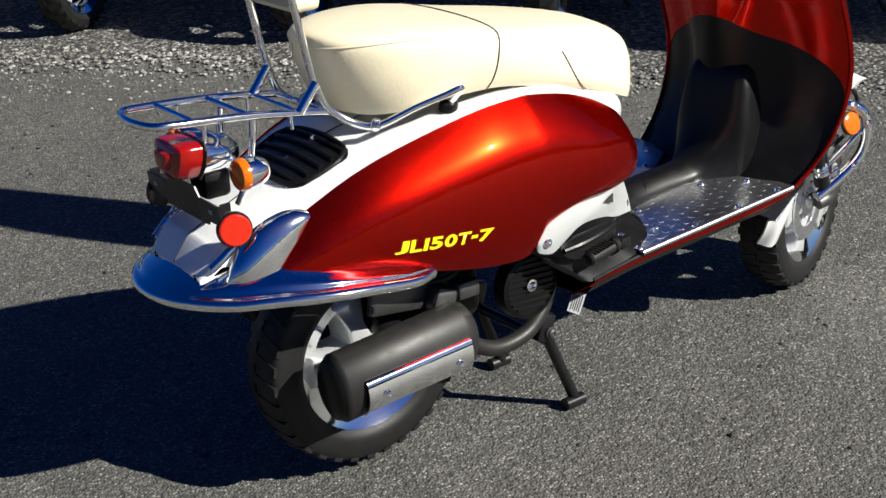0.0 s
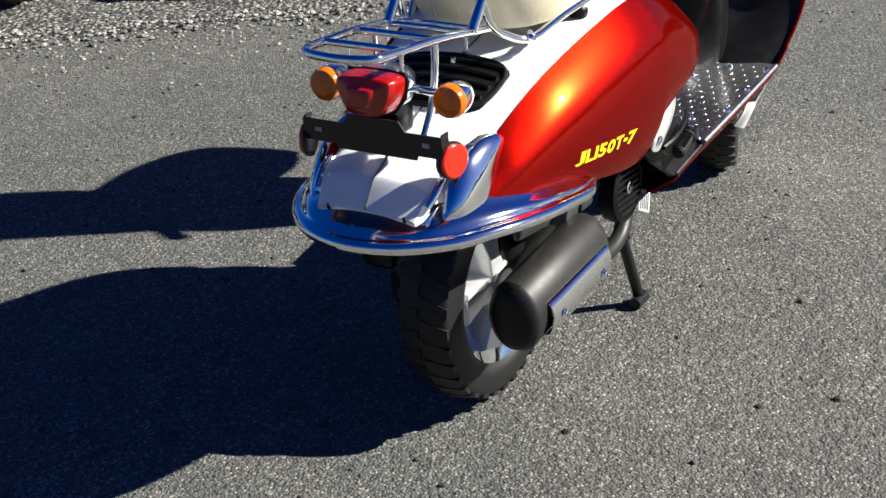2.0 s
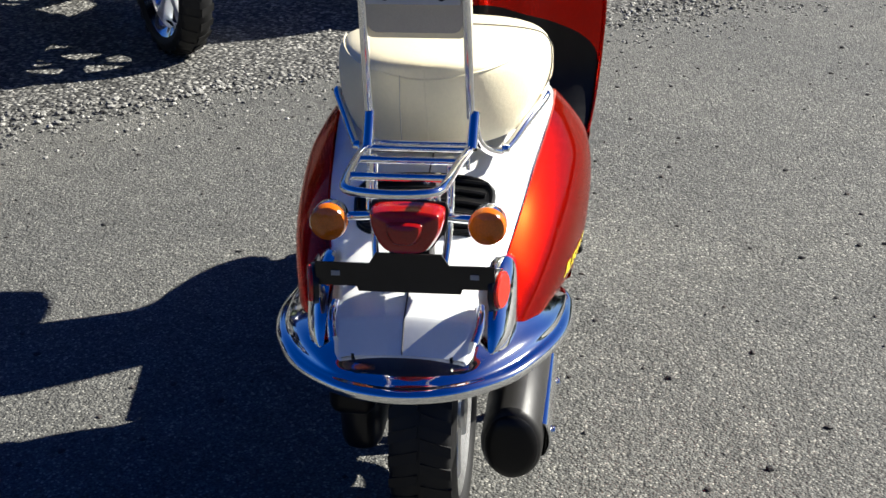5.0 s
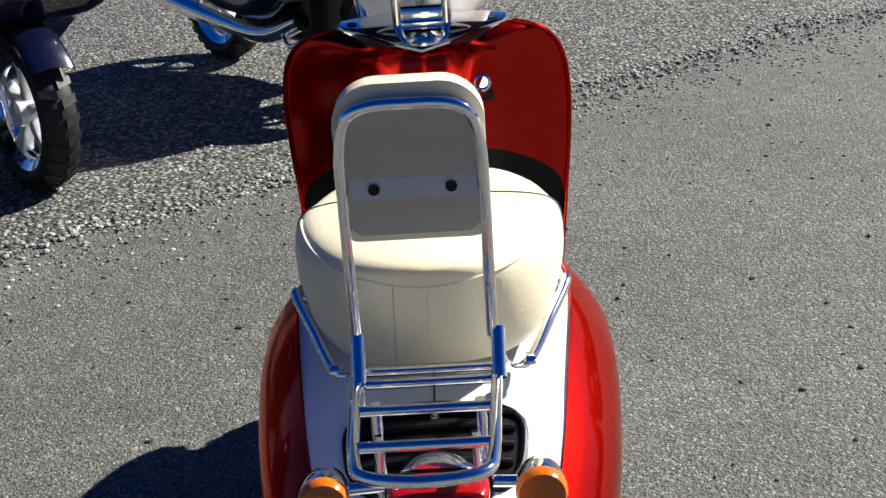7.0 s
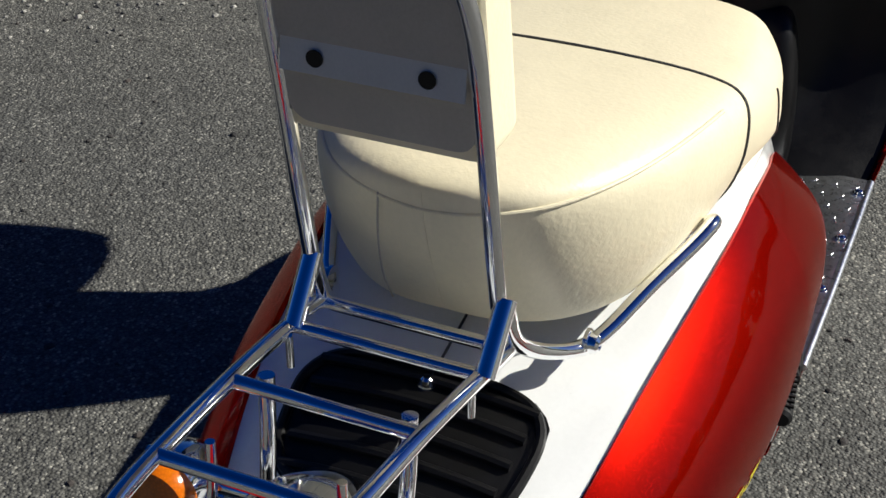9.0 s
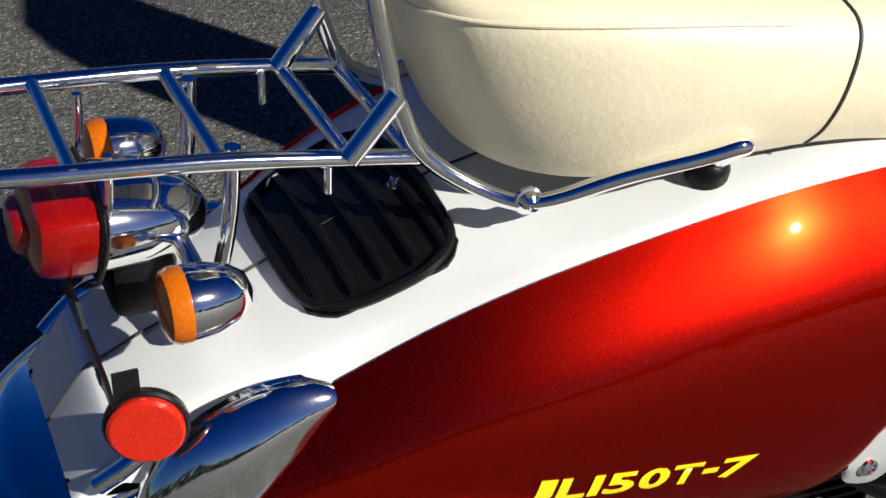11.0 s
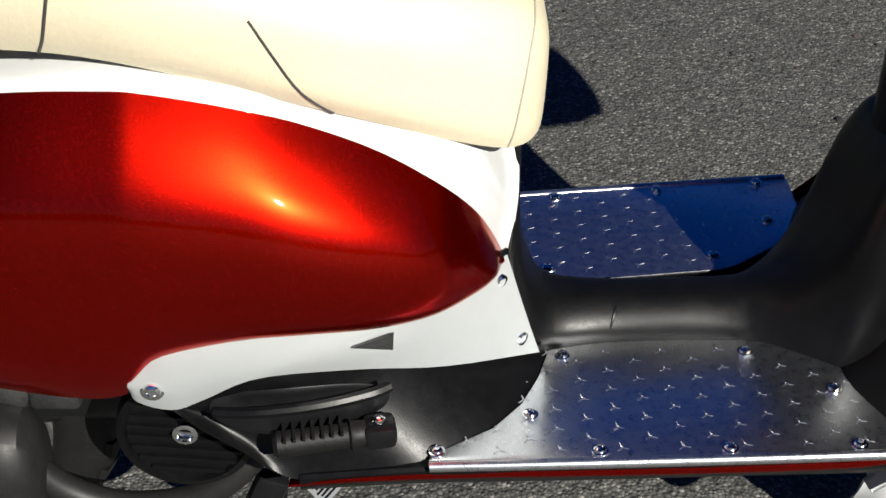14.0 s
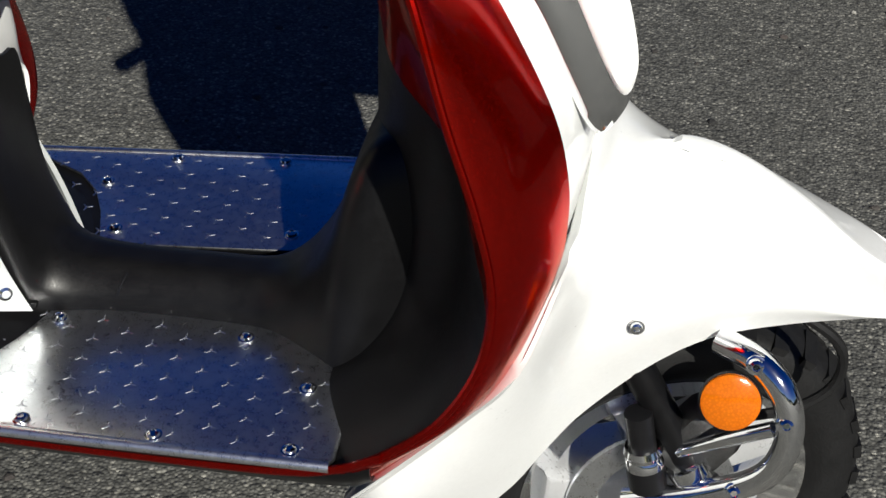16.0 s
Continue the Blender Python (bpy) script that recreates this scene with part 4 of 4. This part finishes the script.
# upright front mask: white face, black trim, white badge panel
MASK = [(.55, 1.048, .188, 1.07), (.60, 1.060, .188, 1.075), (.66, 1.062, .186, 1.078), (.70, 1.053, .184, 1.076), (.75, 1.031, .182, 1.068), (.80, 1.001, .179, 1.05), (.86, .955, .166, 1.028), (.90, .935, .132, 1.01)]
rows = []
for z, xe, hw, xc in MASK:
    rows.append([(xe, SY - hw, z), (xe * .6 + xc * .4, SY - hw * .75, z), (xe * .2 + xc * .8, SY - hw * .4, z), (xc, SY, z), (xe * .2 + xc * .8, SY + hw * .4, z), (xe * .6 + xc * .4, SY + hw * .75, z), (xe, SY + hw, z)])
shell("front_mask", sheet(rows, 20, 25), .004, WHITE, scooter, "white front mask of the leg shield", -1)
for s in (-1, 1):
    trim = [(1.061, .135, .688), (1.074, .128, .686), (1.087, .120, .715), (1.082, .118, .76), (1.062, .122, .825), (1.030, .132, .885), (.975, .150, .885), (.985, .152, .83), (1.012, .148, .78), (1.040, .142, .725)]
    pillow("mask_trim", [(x + .012, SY + (y + .004) * s, z) for x, y, z in trim], (1.054, SY + .140 * s, .78), .010, (.55, .83 * s, 0), CHROME, scooter, "polished chrome front trim")
    badge = [(1.074, .128, .722), (1.084, .121, .735), (1.078, .119, .77), (1.058, .123, .83), (1.034, .131, .88), (1.005, .142, .88), (1.012, .140, .845), (1.045, .135, .775)]
    pillow("mask_badge", [(x + .017, SY + (y + .012) * s, z) for x, y, z in badge], (1.064, SY + .142 * s, .80), .006, (.55, .83 * s, 0), WHITE, scooter, "white insert in the front trim")

# --- handlebar head: chrome dash plate, risers, gauge and bar
dash = slab("dash_plate", [(.840, 0), (.872, -.045), (.925, -.10), (.958, -.143), (.975, -.154), (.998, -.150), (1.03, -.06), (1.035, 0), (1.03, .06), (.998, .150), (.975, .154), (.958, .143), (.925, .10), (.872, .045)], .006, Matrix.Translation((.84, SY, .883)) @ Matrix.Rotation(radians(-10), 4, "Y") @ Matrix.Translation((-.84, 0, 0)), CHROME, scooter, "polished chrome dash plate", .002)
for s in (-1, 1):
    tube("riser", [(.965, SY + .045 * s, .90), (.965, SY + .045 * s, 1.02)], .009, CHROME, dash, "", 6, straight=True)
    lathe("plate_hole", [(0, .009), (.0015, .009)], Matrix.Translation((.972, SY + .128 * s, .9125)) @ Matrix.Rotation(radians(-10), 4, "Y"), IRON, dash, "", 18)
    lathe("grip", [(0, .016), (.004, .019), (.11, .017), (.115, .014)], along((.965, SY + .20 * s, 1.035), (.91, SY + .33 * s, 1.03)), RUBBER, dash, "black rubber grip", 18)
tube("handlebar", [(.92, SY - .31, 1.03), (.965, SY - .2, 1.035), (.975, SY - .06, 1.02), (.975, SY + .06, 1.02), (.965, SY + .2, 1.035), (.92, SY + .31, 1.03)], .011, CHROME, dash, "", 40)
lathe("gauge", [(0, .03), (.02, .05), (.04, .056), (.046, .056), (.05, .05), (.046, .046), (.045, .001)], along((1.0, SY, .985), (.965, SY, 1.04)), CHROME, dash, "round gauge with chrome ring", 36)
box("yoke", (.04, .11, .03), pose(.985, SY, .925), CHROME, dash, "", .01)

# headlamp nacelle over the front mask
nac = []
for x, hw, z0, z1 in ((1.02, .10, .965, 1.035), (1.05, .125, .92, 1.06), (1.10, .135, .875, 1.07), (1.22, .14, .84, 1.08), (1.33, .13, .85, 1.06), (1.38, .11, .87, 1.03), (1.39, .095, .885, 1.01)):
    zc, hz = (z0 + z1) / 2, (z1 - z0) / 2
    nac.append([(x, SY + hw * math.cos(a), zc + hz * math.sin(a)) for a in np.linspace(-math.pi / 2, 1.5 * math.pi, 25)])
nacelle = shell("headlamp_nacelle", sheet(nac, 24, 49), .004, WHITE, scooter, "white headlamp nacelle", 1)
lathe("headlamp", [(0, .085), (.012, .088), (.016, .08), (.022, .06), (.026, .03), (.027, .001)], along((1.38, SY, .948), (1.455, SY, .941)), CHROME, nacelle, "chrome-rimmed headlamp", 40)

# unseen opaque windscreen, added and shaped to cast the long ground shadow
rows = []
for z, hw in ((.956, .25), (1.05, .285), (1.2, .29), (1.4, .285), (1.55, .26), (1.63, .19)):
    k = z - .022
    rows.append([(1.15 - .12 * k - .06 * (y / .3) ** 2, SY + y, z) for y in np.linspace(-hw, hw, 7)])
screen = shell("windscreen", sheet(rows, 20, 17), .004, IRON, scooter, "tall opaque dark windscreen, unseen, added to cast the shadow band", 1)
for s in (-1, 1):
    tube("screen_stay", [(.975, SY + .1 * s, 1.02), (.985, SY + .12 * s, 1.1), (.995, SY + .13 * s, 1.2)], .006, CHROME, screen, "", 8)

# --- front fork, brake pipe, chrome crash bar and reflector
for s in (-1, 1):
    fork = tube("fork_leg", [(1.050, SY + .055 * s, .55), (1.208, SY + .078 * s, .300)], .0155, BLACK, scooter, "black fork leg", 2, 18, straight=True)
    lathe("fork_collar", [(0, .017), (.001, .021), (.014, .021), (.016, .018), (.024, .018)], along((1.196, SY + .0835 * s, .319), (1.222, SY + .085 * s, .278)), CHROME, fork, "bright fork collar", 20)
    tube("fork_link", [(1.225, SY + .083 * s, .292), (1.205, SY + .080 * s, .250), (1.174, SY + .074 * s, .238)], .018, STEEL, scooter, "cast fork link", 10)
    damper = lathe("front_damper", [(0, .012), (.004, .018), (.03, .018), (.034, .013), (.09, .013)], along((1.168, SY + .092 * s, .285), (1.135, SY + .088 * s, .42)), IRON, scooter, "short black front damper", 20)
    lathe("damper_cap", [(.030, .0185), (.036, .0185), (.040, .0165), (.046, .0185), (.052, .0165)], along((1.168, SY + .092 * s, .285), (1.135, SY + .088 * s, .42)), CHROME, damper, "chrome ribbed cap", 20)
    lathe("axle_nut", [(0, .02), (.008, .02), (.01, .012), (.02, .012)], along((1.174, SY + .05 * s, .240), (1.174, SY + .1 * s, .240)), CHROME, scooter, "", 20)
    bar = tube("crash_bar", [(1.205, SY + .082 * s, .462), (1.238, SY + .103 * s, .462), (1.264, SY + .118 * s, .44), (1.275, SY + .122 * s, .395), (1.262, SY + .118 * s, .345), (1.215, SY + .105 * s, .300), (1.150, SY + .09 * s, .262)], .0125, CHROME, scooter, "bent chrome front crash bar", 40, 18)
    tube("brace", [(1.19, SY + .085 * s, .33), (1.225, SY + .105 * s, .37), (1.262, SY + .115 * s, .40)], .007, CHROME, bar, "", 14)
    for p in ((1.268, .12, .42), (1.24, .112, .325), (1.235, .103, .465)):
        a = Vector((p[0], SY + (p[1] + .009) * s, p[2]))
        bolt_head("bar_bolt", along(a, a + Vector((0, s, .4))), bar, .007, CHROME, .008)
    fr = lathe("front_reflector", [(0, .026), (.006, .027), (.008, .026)], along((1.220, SY + .112 * s, .425), (1.220, SY + .2 * s, .455)), IRON, scooter, "round amber reflector", 32)
    lathe("lens", [(0, .0255), (.004, .0255), (.006, .022), (.0065, .001)], along((1.220, SY + .1195 * s, .4276), (1.220, SY + .2 * s, .455)), AMBER, fr, "amber reflector lens", 32)
tube("brake_hose", [(1.12, SY - .07, .5), (1.22, SY - .075, .51), (1.30, SY - .065, .47), (1.315, SY - .06, .42), (1.285, SY - .065, .385), (1.22, SY - .07, .36)], .005, RUBBER, scooter, "black brake hose", 40, 8)
box("brake_caliper", (.06, .045, .075), pose(1.205, SY - .065, .330, 0, 30), STEEL, scooter, "cast brake caliper", .012)
lathe("brake_disc", [(0, .055), (0, .085), (.004, .085), (.004, .055), (0, .055)], Matrix.Translation((1.174, SY - .046, .230)) @ Matrix.Rotation(radians(18), 4, "Z") @ Matrix.Rotation(radians(90), 4, "X"), ALU, scooter, "steel brake disc", 48, caps=False)

# --- engine, exhaust and stand
MU0, MU1 = Vector((-.205, -.136, .266)), Vector((.098, -.138, .288))
mm = along(MU0, MU1)
L = (MU1 - MU0).length
muffler = lathe("muffler", [(-.004, .02), (0, .045), (.006, .060), (.014, .066), (L * .5, .066), (L - .035, .066), (L - .015, .060), (L - .004, .045), (L, .02)], mm, HEAT, scooter, "matt black oval muffler", 48, (.74, 1.0))
lathe("end_cap", [(-.009, .004), (-.008, .04), (-.002, .055), (.002, .058)], mm, BLACK, muffler, "dark end cap", 40, (.74, 1.0))
rows = []
for x in np.linspace(-.165, .062, 12):
    zc = .262 + .05 * (x + .05)
    e = .010 * (1 if -.16 < x < .057 else .75)
    rows.append([(x, -.1800, zc + .034), (x, -.190, zc + .030), (x, -.1955, zc + .012), (x, -.1965, zc), (x, -.1945, zc - .012), (x, -.188, zc - .026), (x, -.178, zc - .030)])
guard = shell("heat_guard", sheet(rows, 20, 20), .003, CHROME, muffler, "chrome heat guard", -1)
for x in (-.128, .031):
    a = Vector((x, -.197, .258 + .02 * (x + .05)))
    bolt_head("guard_bolt", along(a, a + Vector((0, -1, 0))), guard, .0075, CHROME, .005)
tube("exhaust_pipe", [(.085, -.138, .275), (.12, -.138, .245), (.17, -.138, .228), (.235, -.135, .236), (.28, -.128, .268), (.315, -.11, .31), (.33, -.08, .34)], .0155, HEAT, scooter, "matt black exhaust pipe", 40)
engine = box("engine", (.25, .15, .14), pose(.075, .02, .315, 0, -6), IRON, scooter, "black engine and crankcase block", .03, 3)
fan = lathe("fan_cover", [(0, .066), (.012, .068), (.03, .066), (.034, .058), (.028, .056), (.026, .001)], along((.236, -.122, .338), (.236, -.23, .338)), BLACK, engine, "round ribbed cooling fan cover", 44)
for k in range(8):
    z = -.044 + .0125 * k
    h = math.sqrt(max(.0004, .056 ** 2 - z * z))
    box("fan_slat", (2 * h, .006, .004), pose(.236, -.151, .338 + z, 0, 4), BLACK, fan, "", 0)
lathe("fan_hub", [(0, .012), (.008, .012), (.009, .008), (.004, .007), (.004, .001)], along((.235, -.148, .340), (.235, -.23, .340)), CHROME, fan, "bright hub", 20)
box("crankcase_left", (.28, .07, .11), pose(-.01, .115, .265, 0, -4), IRON, engine, "black belt cover", .03, 3)
box("air_box", (.17, .075, .11), pose(-.145, .11, .375), BLACK, engine, "black air filter box", .02, 3)
box("shock_bracket", (.13, .02, .07), pose(-.02, -.085, .375, 0, 8), STEEL, engine, "grey cast swing arm bracket", .012)
tube("cable", [(.02, -.1, .39), (.06, -.13, .40), (.1, -.12, .41), (.16, -.1, .40)], .005, RUBBER, engine, "", 20, 8)
box("coil_block", (.05, .04, .035), pose(.11, -.11, .36), STEEL, engine, "", .008)
box("carburettor", (.05, .05, .05), pose(.06, -.1, .35, 0, 20), STEEL, engine, "grey carburettor body", .01)
stand = tube("centre_stand", [(.30, -.108, .215), (.335, -.112, .13), (.368, -.116, GROUND + .03), (.372, -.117, GROUND + .014)], .0115, IRON, scooter, "black steel centre stand", 16)
tube("stand_leg", [(.30, .108, .215), (.335, .112, .13), (.368, .116, GROUND + .03), (.372, .117, GROUND + .014)], .0115, IRON, stand, "", 16)
tube("stand_bar", [(.315, -.108, .18), (.315, .108, .18)], .010, IRON, stand, "", 6, straight=True)
for s in (-1, 1):
    tube("stand_foot", [(.345, .119 * s, GROUND + .013), (.392, .119 * s, GROUND + .013)], .013, IRON, stand, "", 6, straight=True)
    box("stand_bracket", (.035, .022, .06), pose(.305, .106 * s, .215, 0, 20), IRON, stand, "", .008)
    bolt_head("hinge_bolt", along((.31, .12 * s, .206), (.31, .2 * s, .206)), stand, .010, STEEL, .008)
tag = slab("data_label", [(-.022, -.013), (.022, -.013), (.022, .013), (-.022, .013)], .001, along((.370, -.128, .255), (.28, -.33, .38)) @ Matrix.Rotation(radians(62), 4, "Z"), LABEL, scooter, "small printed data label under the sill")
tm = along((.370, -.128, .255), (.28, -.33, .38)) @ Matrix.Rotation(radians(62), 4, "Z")
for k in range(5):
    box("print_bar", (.034 - .005 * (k % 2), .0022, .0004), tm @ pose(-.001, .0085 - .0042 * k, .0012), IRON, tag, "", 0)

# --- model lettering on the right cowl and its mirror
from mathutils.bvhtree import BVHTree


# cells of the eight characters along the line, as shares of its length
CELLS = [("J", .0, .128), ("L", .145, .265), ("1", .278, .322), ("5", .340, .468), ("0", .485, .615), ("T", .622, .755), ("-", .765, .835), ("7", .845, 1.0)]


def glyph(ch):
    cu = bpy.data.curves.new("text", "FONT")
    cu.body, cu.size, cu.offset, cu.resolution_u = ch if ch != "1" else "l", 1.0, 0.035, 3
    tmp = bpy.data.objects.new("text", cu)
    scene.collection.objects.link(tmp)
    bpy.context.view_layer.update()
    me = bpy.data.meshes.new_from_object(tmp.evaluated_get(bpy.context.evaluated_depsgraph_get()))
    bpy.data.objects.remove(tmp)
    return me


def lettering(start, end, height, side):
    g = cowl_grid if side < 0 else mirror(cowl_grid)
    tree = BVHTree.FromPolygons([Vector(p) for p in g.reshape(-1, 3)], grid_faces(g.shape[0], g.shape[1]))
    whole = bmesh.new()
    for ch, c0, c1 in CELLS:
        bm = bmesh.new()
        bm.from_mesh(glyph(ch))
        bmesh.ops.triangulate(bm, faces=bm.faces)
        bmesh.ops.subdivide_edges(bm, edges=[e for e in bm.edges if e.calc_length() > .15], cuts=2, use_grid_fill=False)
        xs, ys = [v.co.x for v in bm.verts], [v.co.y for v in bm.verts]
        x0, x1, y0, y1 = min(xs), max(xs), min(ys), max(ys)
        for v in bm.verts:
            w = (v.co.y - y0) / (y1 - y0)
            if ch == "-":
                w = .38 + .26 * w
            u = c0 + (c1 - c0) * (v.co.x - x0) / (x1 - x0) + .022 * (w - .5)
            if side > 0:
                u = 1 - u
            x = start[0] + (end[0] - start[0]) * u
            z = start[1] + (end[1] - start[1]) * u + height * w
            hit, nrm, *_ = tree.ray_cast(Vector((x, .6 * side, z)), Vector((0, -side, 0)))
            v.co = hit + Vector((0, side * .0010, 0)) if hit else Vector((x, .2 * side, z))
        tmp = bpy.data.meshes.new("glyph")
        bm.to_mesh(tmp)
        bm.free()
        whole.from_mesh(tmp)
    return part("model_lettering", whole, YELLOW, scooter, "yellow model lettering JL150T-7", False)


lettering((-.104, .513), (.086, .495), .0235, -1)
lettering((-.104, .513), (.086, .495), .0235, 1)


# ---------------------------------------------------------------- parked motorcycles behind
def motorcycle(at, heading, label, paint):
    """A dark motorcycle on its wheels, with its front wheel at the given place; local x is forward."""
    bike = empty("motorcycle")
    for cx, r in ((0, .262), (-1.25, .262)):
        m = Matrix.Translation((cx, 0, r)) @ Matrix.Rotation(radians(90), 4, "X")
        w, rr = .062, r * .70
        hub = lathe("wheel", [(-.06, .03), (-.05, .045), (.05, .045), (.06, .03)], m, SILVER, bike, "polished alloy wheel hub", 24)
        prof = [(-w * .7, rr), (-w, rr * 1.15), (-w * .98, r * .86), (-w * .75, r * .96), (0, r), (w * .75, r * .96), (w * .98, r * .86), (w, rr * 1.15), (w * .7, rr)]
        lathe("tyre", [tuple(q) for q in spline(prof, 25)], m, RUBBER, hub, "black block-tread tyre", 56, angle=60, caps=False)
        lathe("rim", [(-w * .7, rr), (-w * .85, rr * 1.04), (-w * .5, rr * .86), (w * .5, rr * .86), (w * .85, rr * 1.04), (w * .7, rr), (0, rr * .8), (-w * .7, rr)], m, CHROME, hub, "", 56, caps=False)
        for i in range(5):
            slab("spoke", [(-.022, .03), (-.015, rr * .5), (-.03, rr * .88), (.03, rr * .88), (.015, rr * .5), (.022, .03)], .04, m @ Matrix.Rotation(2 * math.pi * i / 5, 4, "Z") @ Matrix.Translation((0, 0, -.02)), SILVER, hub, "", .006)
        verts, faces = [], []
        for i in range(26):
            for sd in (-1, 1):
                a = 2 * math.pi * (i + .25 * sd) / 26
                o = len(verts)
                for h in (-.004, .006):
                    for da, z in ((0, .08), (.12, .08), (.17, .95), (.06, .95)):
                        q = (r if z < .5 else r * .93) + h
                        verts.append(m @ Vector((q * math.cos(a + da), q * math.sin(a + da), sd * z * w)))
                faces += [(o, o + 1, o + 2, o + 3), (o + 4, o + 7, o + 6, o + 5)] + [(o + k, o + 4 + k, o + 4 + (k + 1) % 4, o + (k + 1) % 4) for k in range(4)]
        tagged(link_mesh("tread", verts, faces, RUBBER, hub, "", False), kind="stuff")
    rows = []
    for a in np.linspace(35, 150, 14):
        c, s_ = math.cos(radians(a)), math.sin(radians(a))
        rows.append([(.285 * c, -.075, .262 + .270 * s_), (.295 * c, -.066, .262 + .295 * s_), (.30 * c, 0, .262 + .312 * s_), (.295 * c, .066, .262 + .295 * s_), (.285 * c, .075, .262 + .270 * s_)])
    shell("front_mudguard", sheet(rows, 24, 13), .004, paint, bike, "glossy dark front mudguard", -1)
    for y in (-.09, .09):
        tube("fork_leg", [(0, y, .262), (-.16, y, .70), (-.24, y, .95)], .024, CHROME, bike, "chrome fork leg", 10)
    rows = []
    for x, hw, z0, z1 in ((.16, .12, .64, .86), (.08, .27, .56, 1.0), (-.10, .33, .52, 1.12), (-.25, .32, .46, 1.16), (-.5, .28, .30, 1.06), (-.75, .26, .28, .90), (-1.0, .28, .34, .90), (-1.3, .22, .44, .90), (-1.5, .10, .55, .84)):
        rows.append([(x, 0, z0), (x, -hw, z0 + .03), (x, -hw, (z0 + z1) / 2), (x, -hw * .75, z1 - .02), (x, 0, z1), (x, hw * .75, z1 - .02), (x, hw, (z0 + z1) / 2), (x, hw, z0 + .03), (x, 0, z0)])
    shell("bodywork", sheet(rows, 30, 33), .004, paint, bike, "dark glossy tank and side panels", -1)
    box("engine", (.5, .3, .34), pose(-.62, 0, .36), IRON, bike, "black engine block", .05, 3)
    tube("exhaust", [(-.35, -.17, .3), (-.6, -.19, .22), (-1.0, -.19, .24), (-1.5, -.2, .3)], .04, CHROME, bike, "chrome exhaust", 24)
    tube("foot_lever", [(-.45, -.2, .24), (-.3, -.26, .22), (-.2, -.25, .26)], .012, CHROME, bike, "", 12)
    tube("handlebar", [(-.3, -.38, 1.02), (-.24, -.2, 1.06), (-.22, 0, 1.0), (-.24, .2, 1.06), (-.3, .38, 1.02)], .014, CHROME, bike, "", 30)
    lathe("headlamp", [(0, .04), (.04, .085), (.1, .095), (.105, .09), (.11, .01)], along((-.2, 0, .86), (0, 0, .86)), CHROME, bike, "", 28)
    tube("side_stand", [(-.55, .12, .25), (-.55, .26, .01)], .012, IRON, bike, "", 6, straight=True)
    tagged(bike, label, "motorcycle", "parked motorcycles")
    bike.matrix_basis = Matrix.Translation((at[0], at[1], GROUND + .012)) @ Matrix.Rotation(radians(heading), 4, "Z")
    return bike


bike = motorcycle((2.96, 1.37), 219, "dark navy motorcycle parked on the gravel", NAVY)
for x, y, h in ((3.85, .22, 219), (1.06, 3.86, 219), (2.33, 2.20, 220), (1.70, 3.02, 218), (.1, 5.0, 216)):
    copy_thing(bike, Matrix.Translation((x, y, GROUND + .012)) @ Matrix.Rotation(radians(h), 4, "Z"))
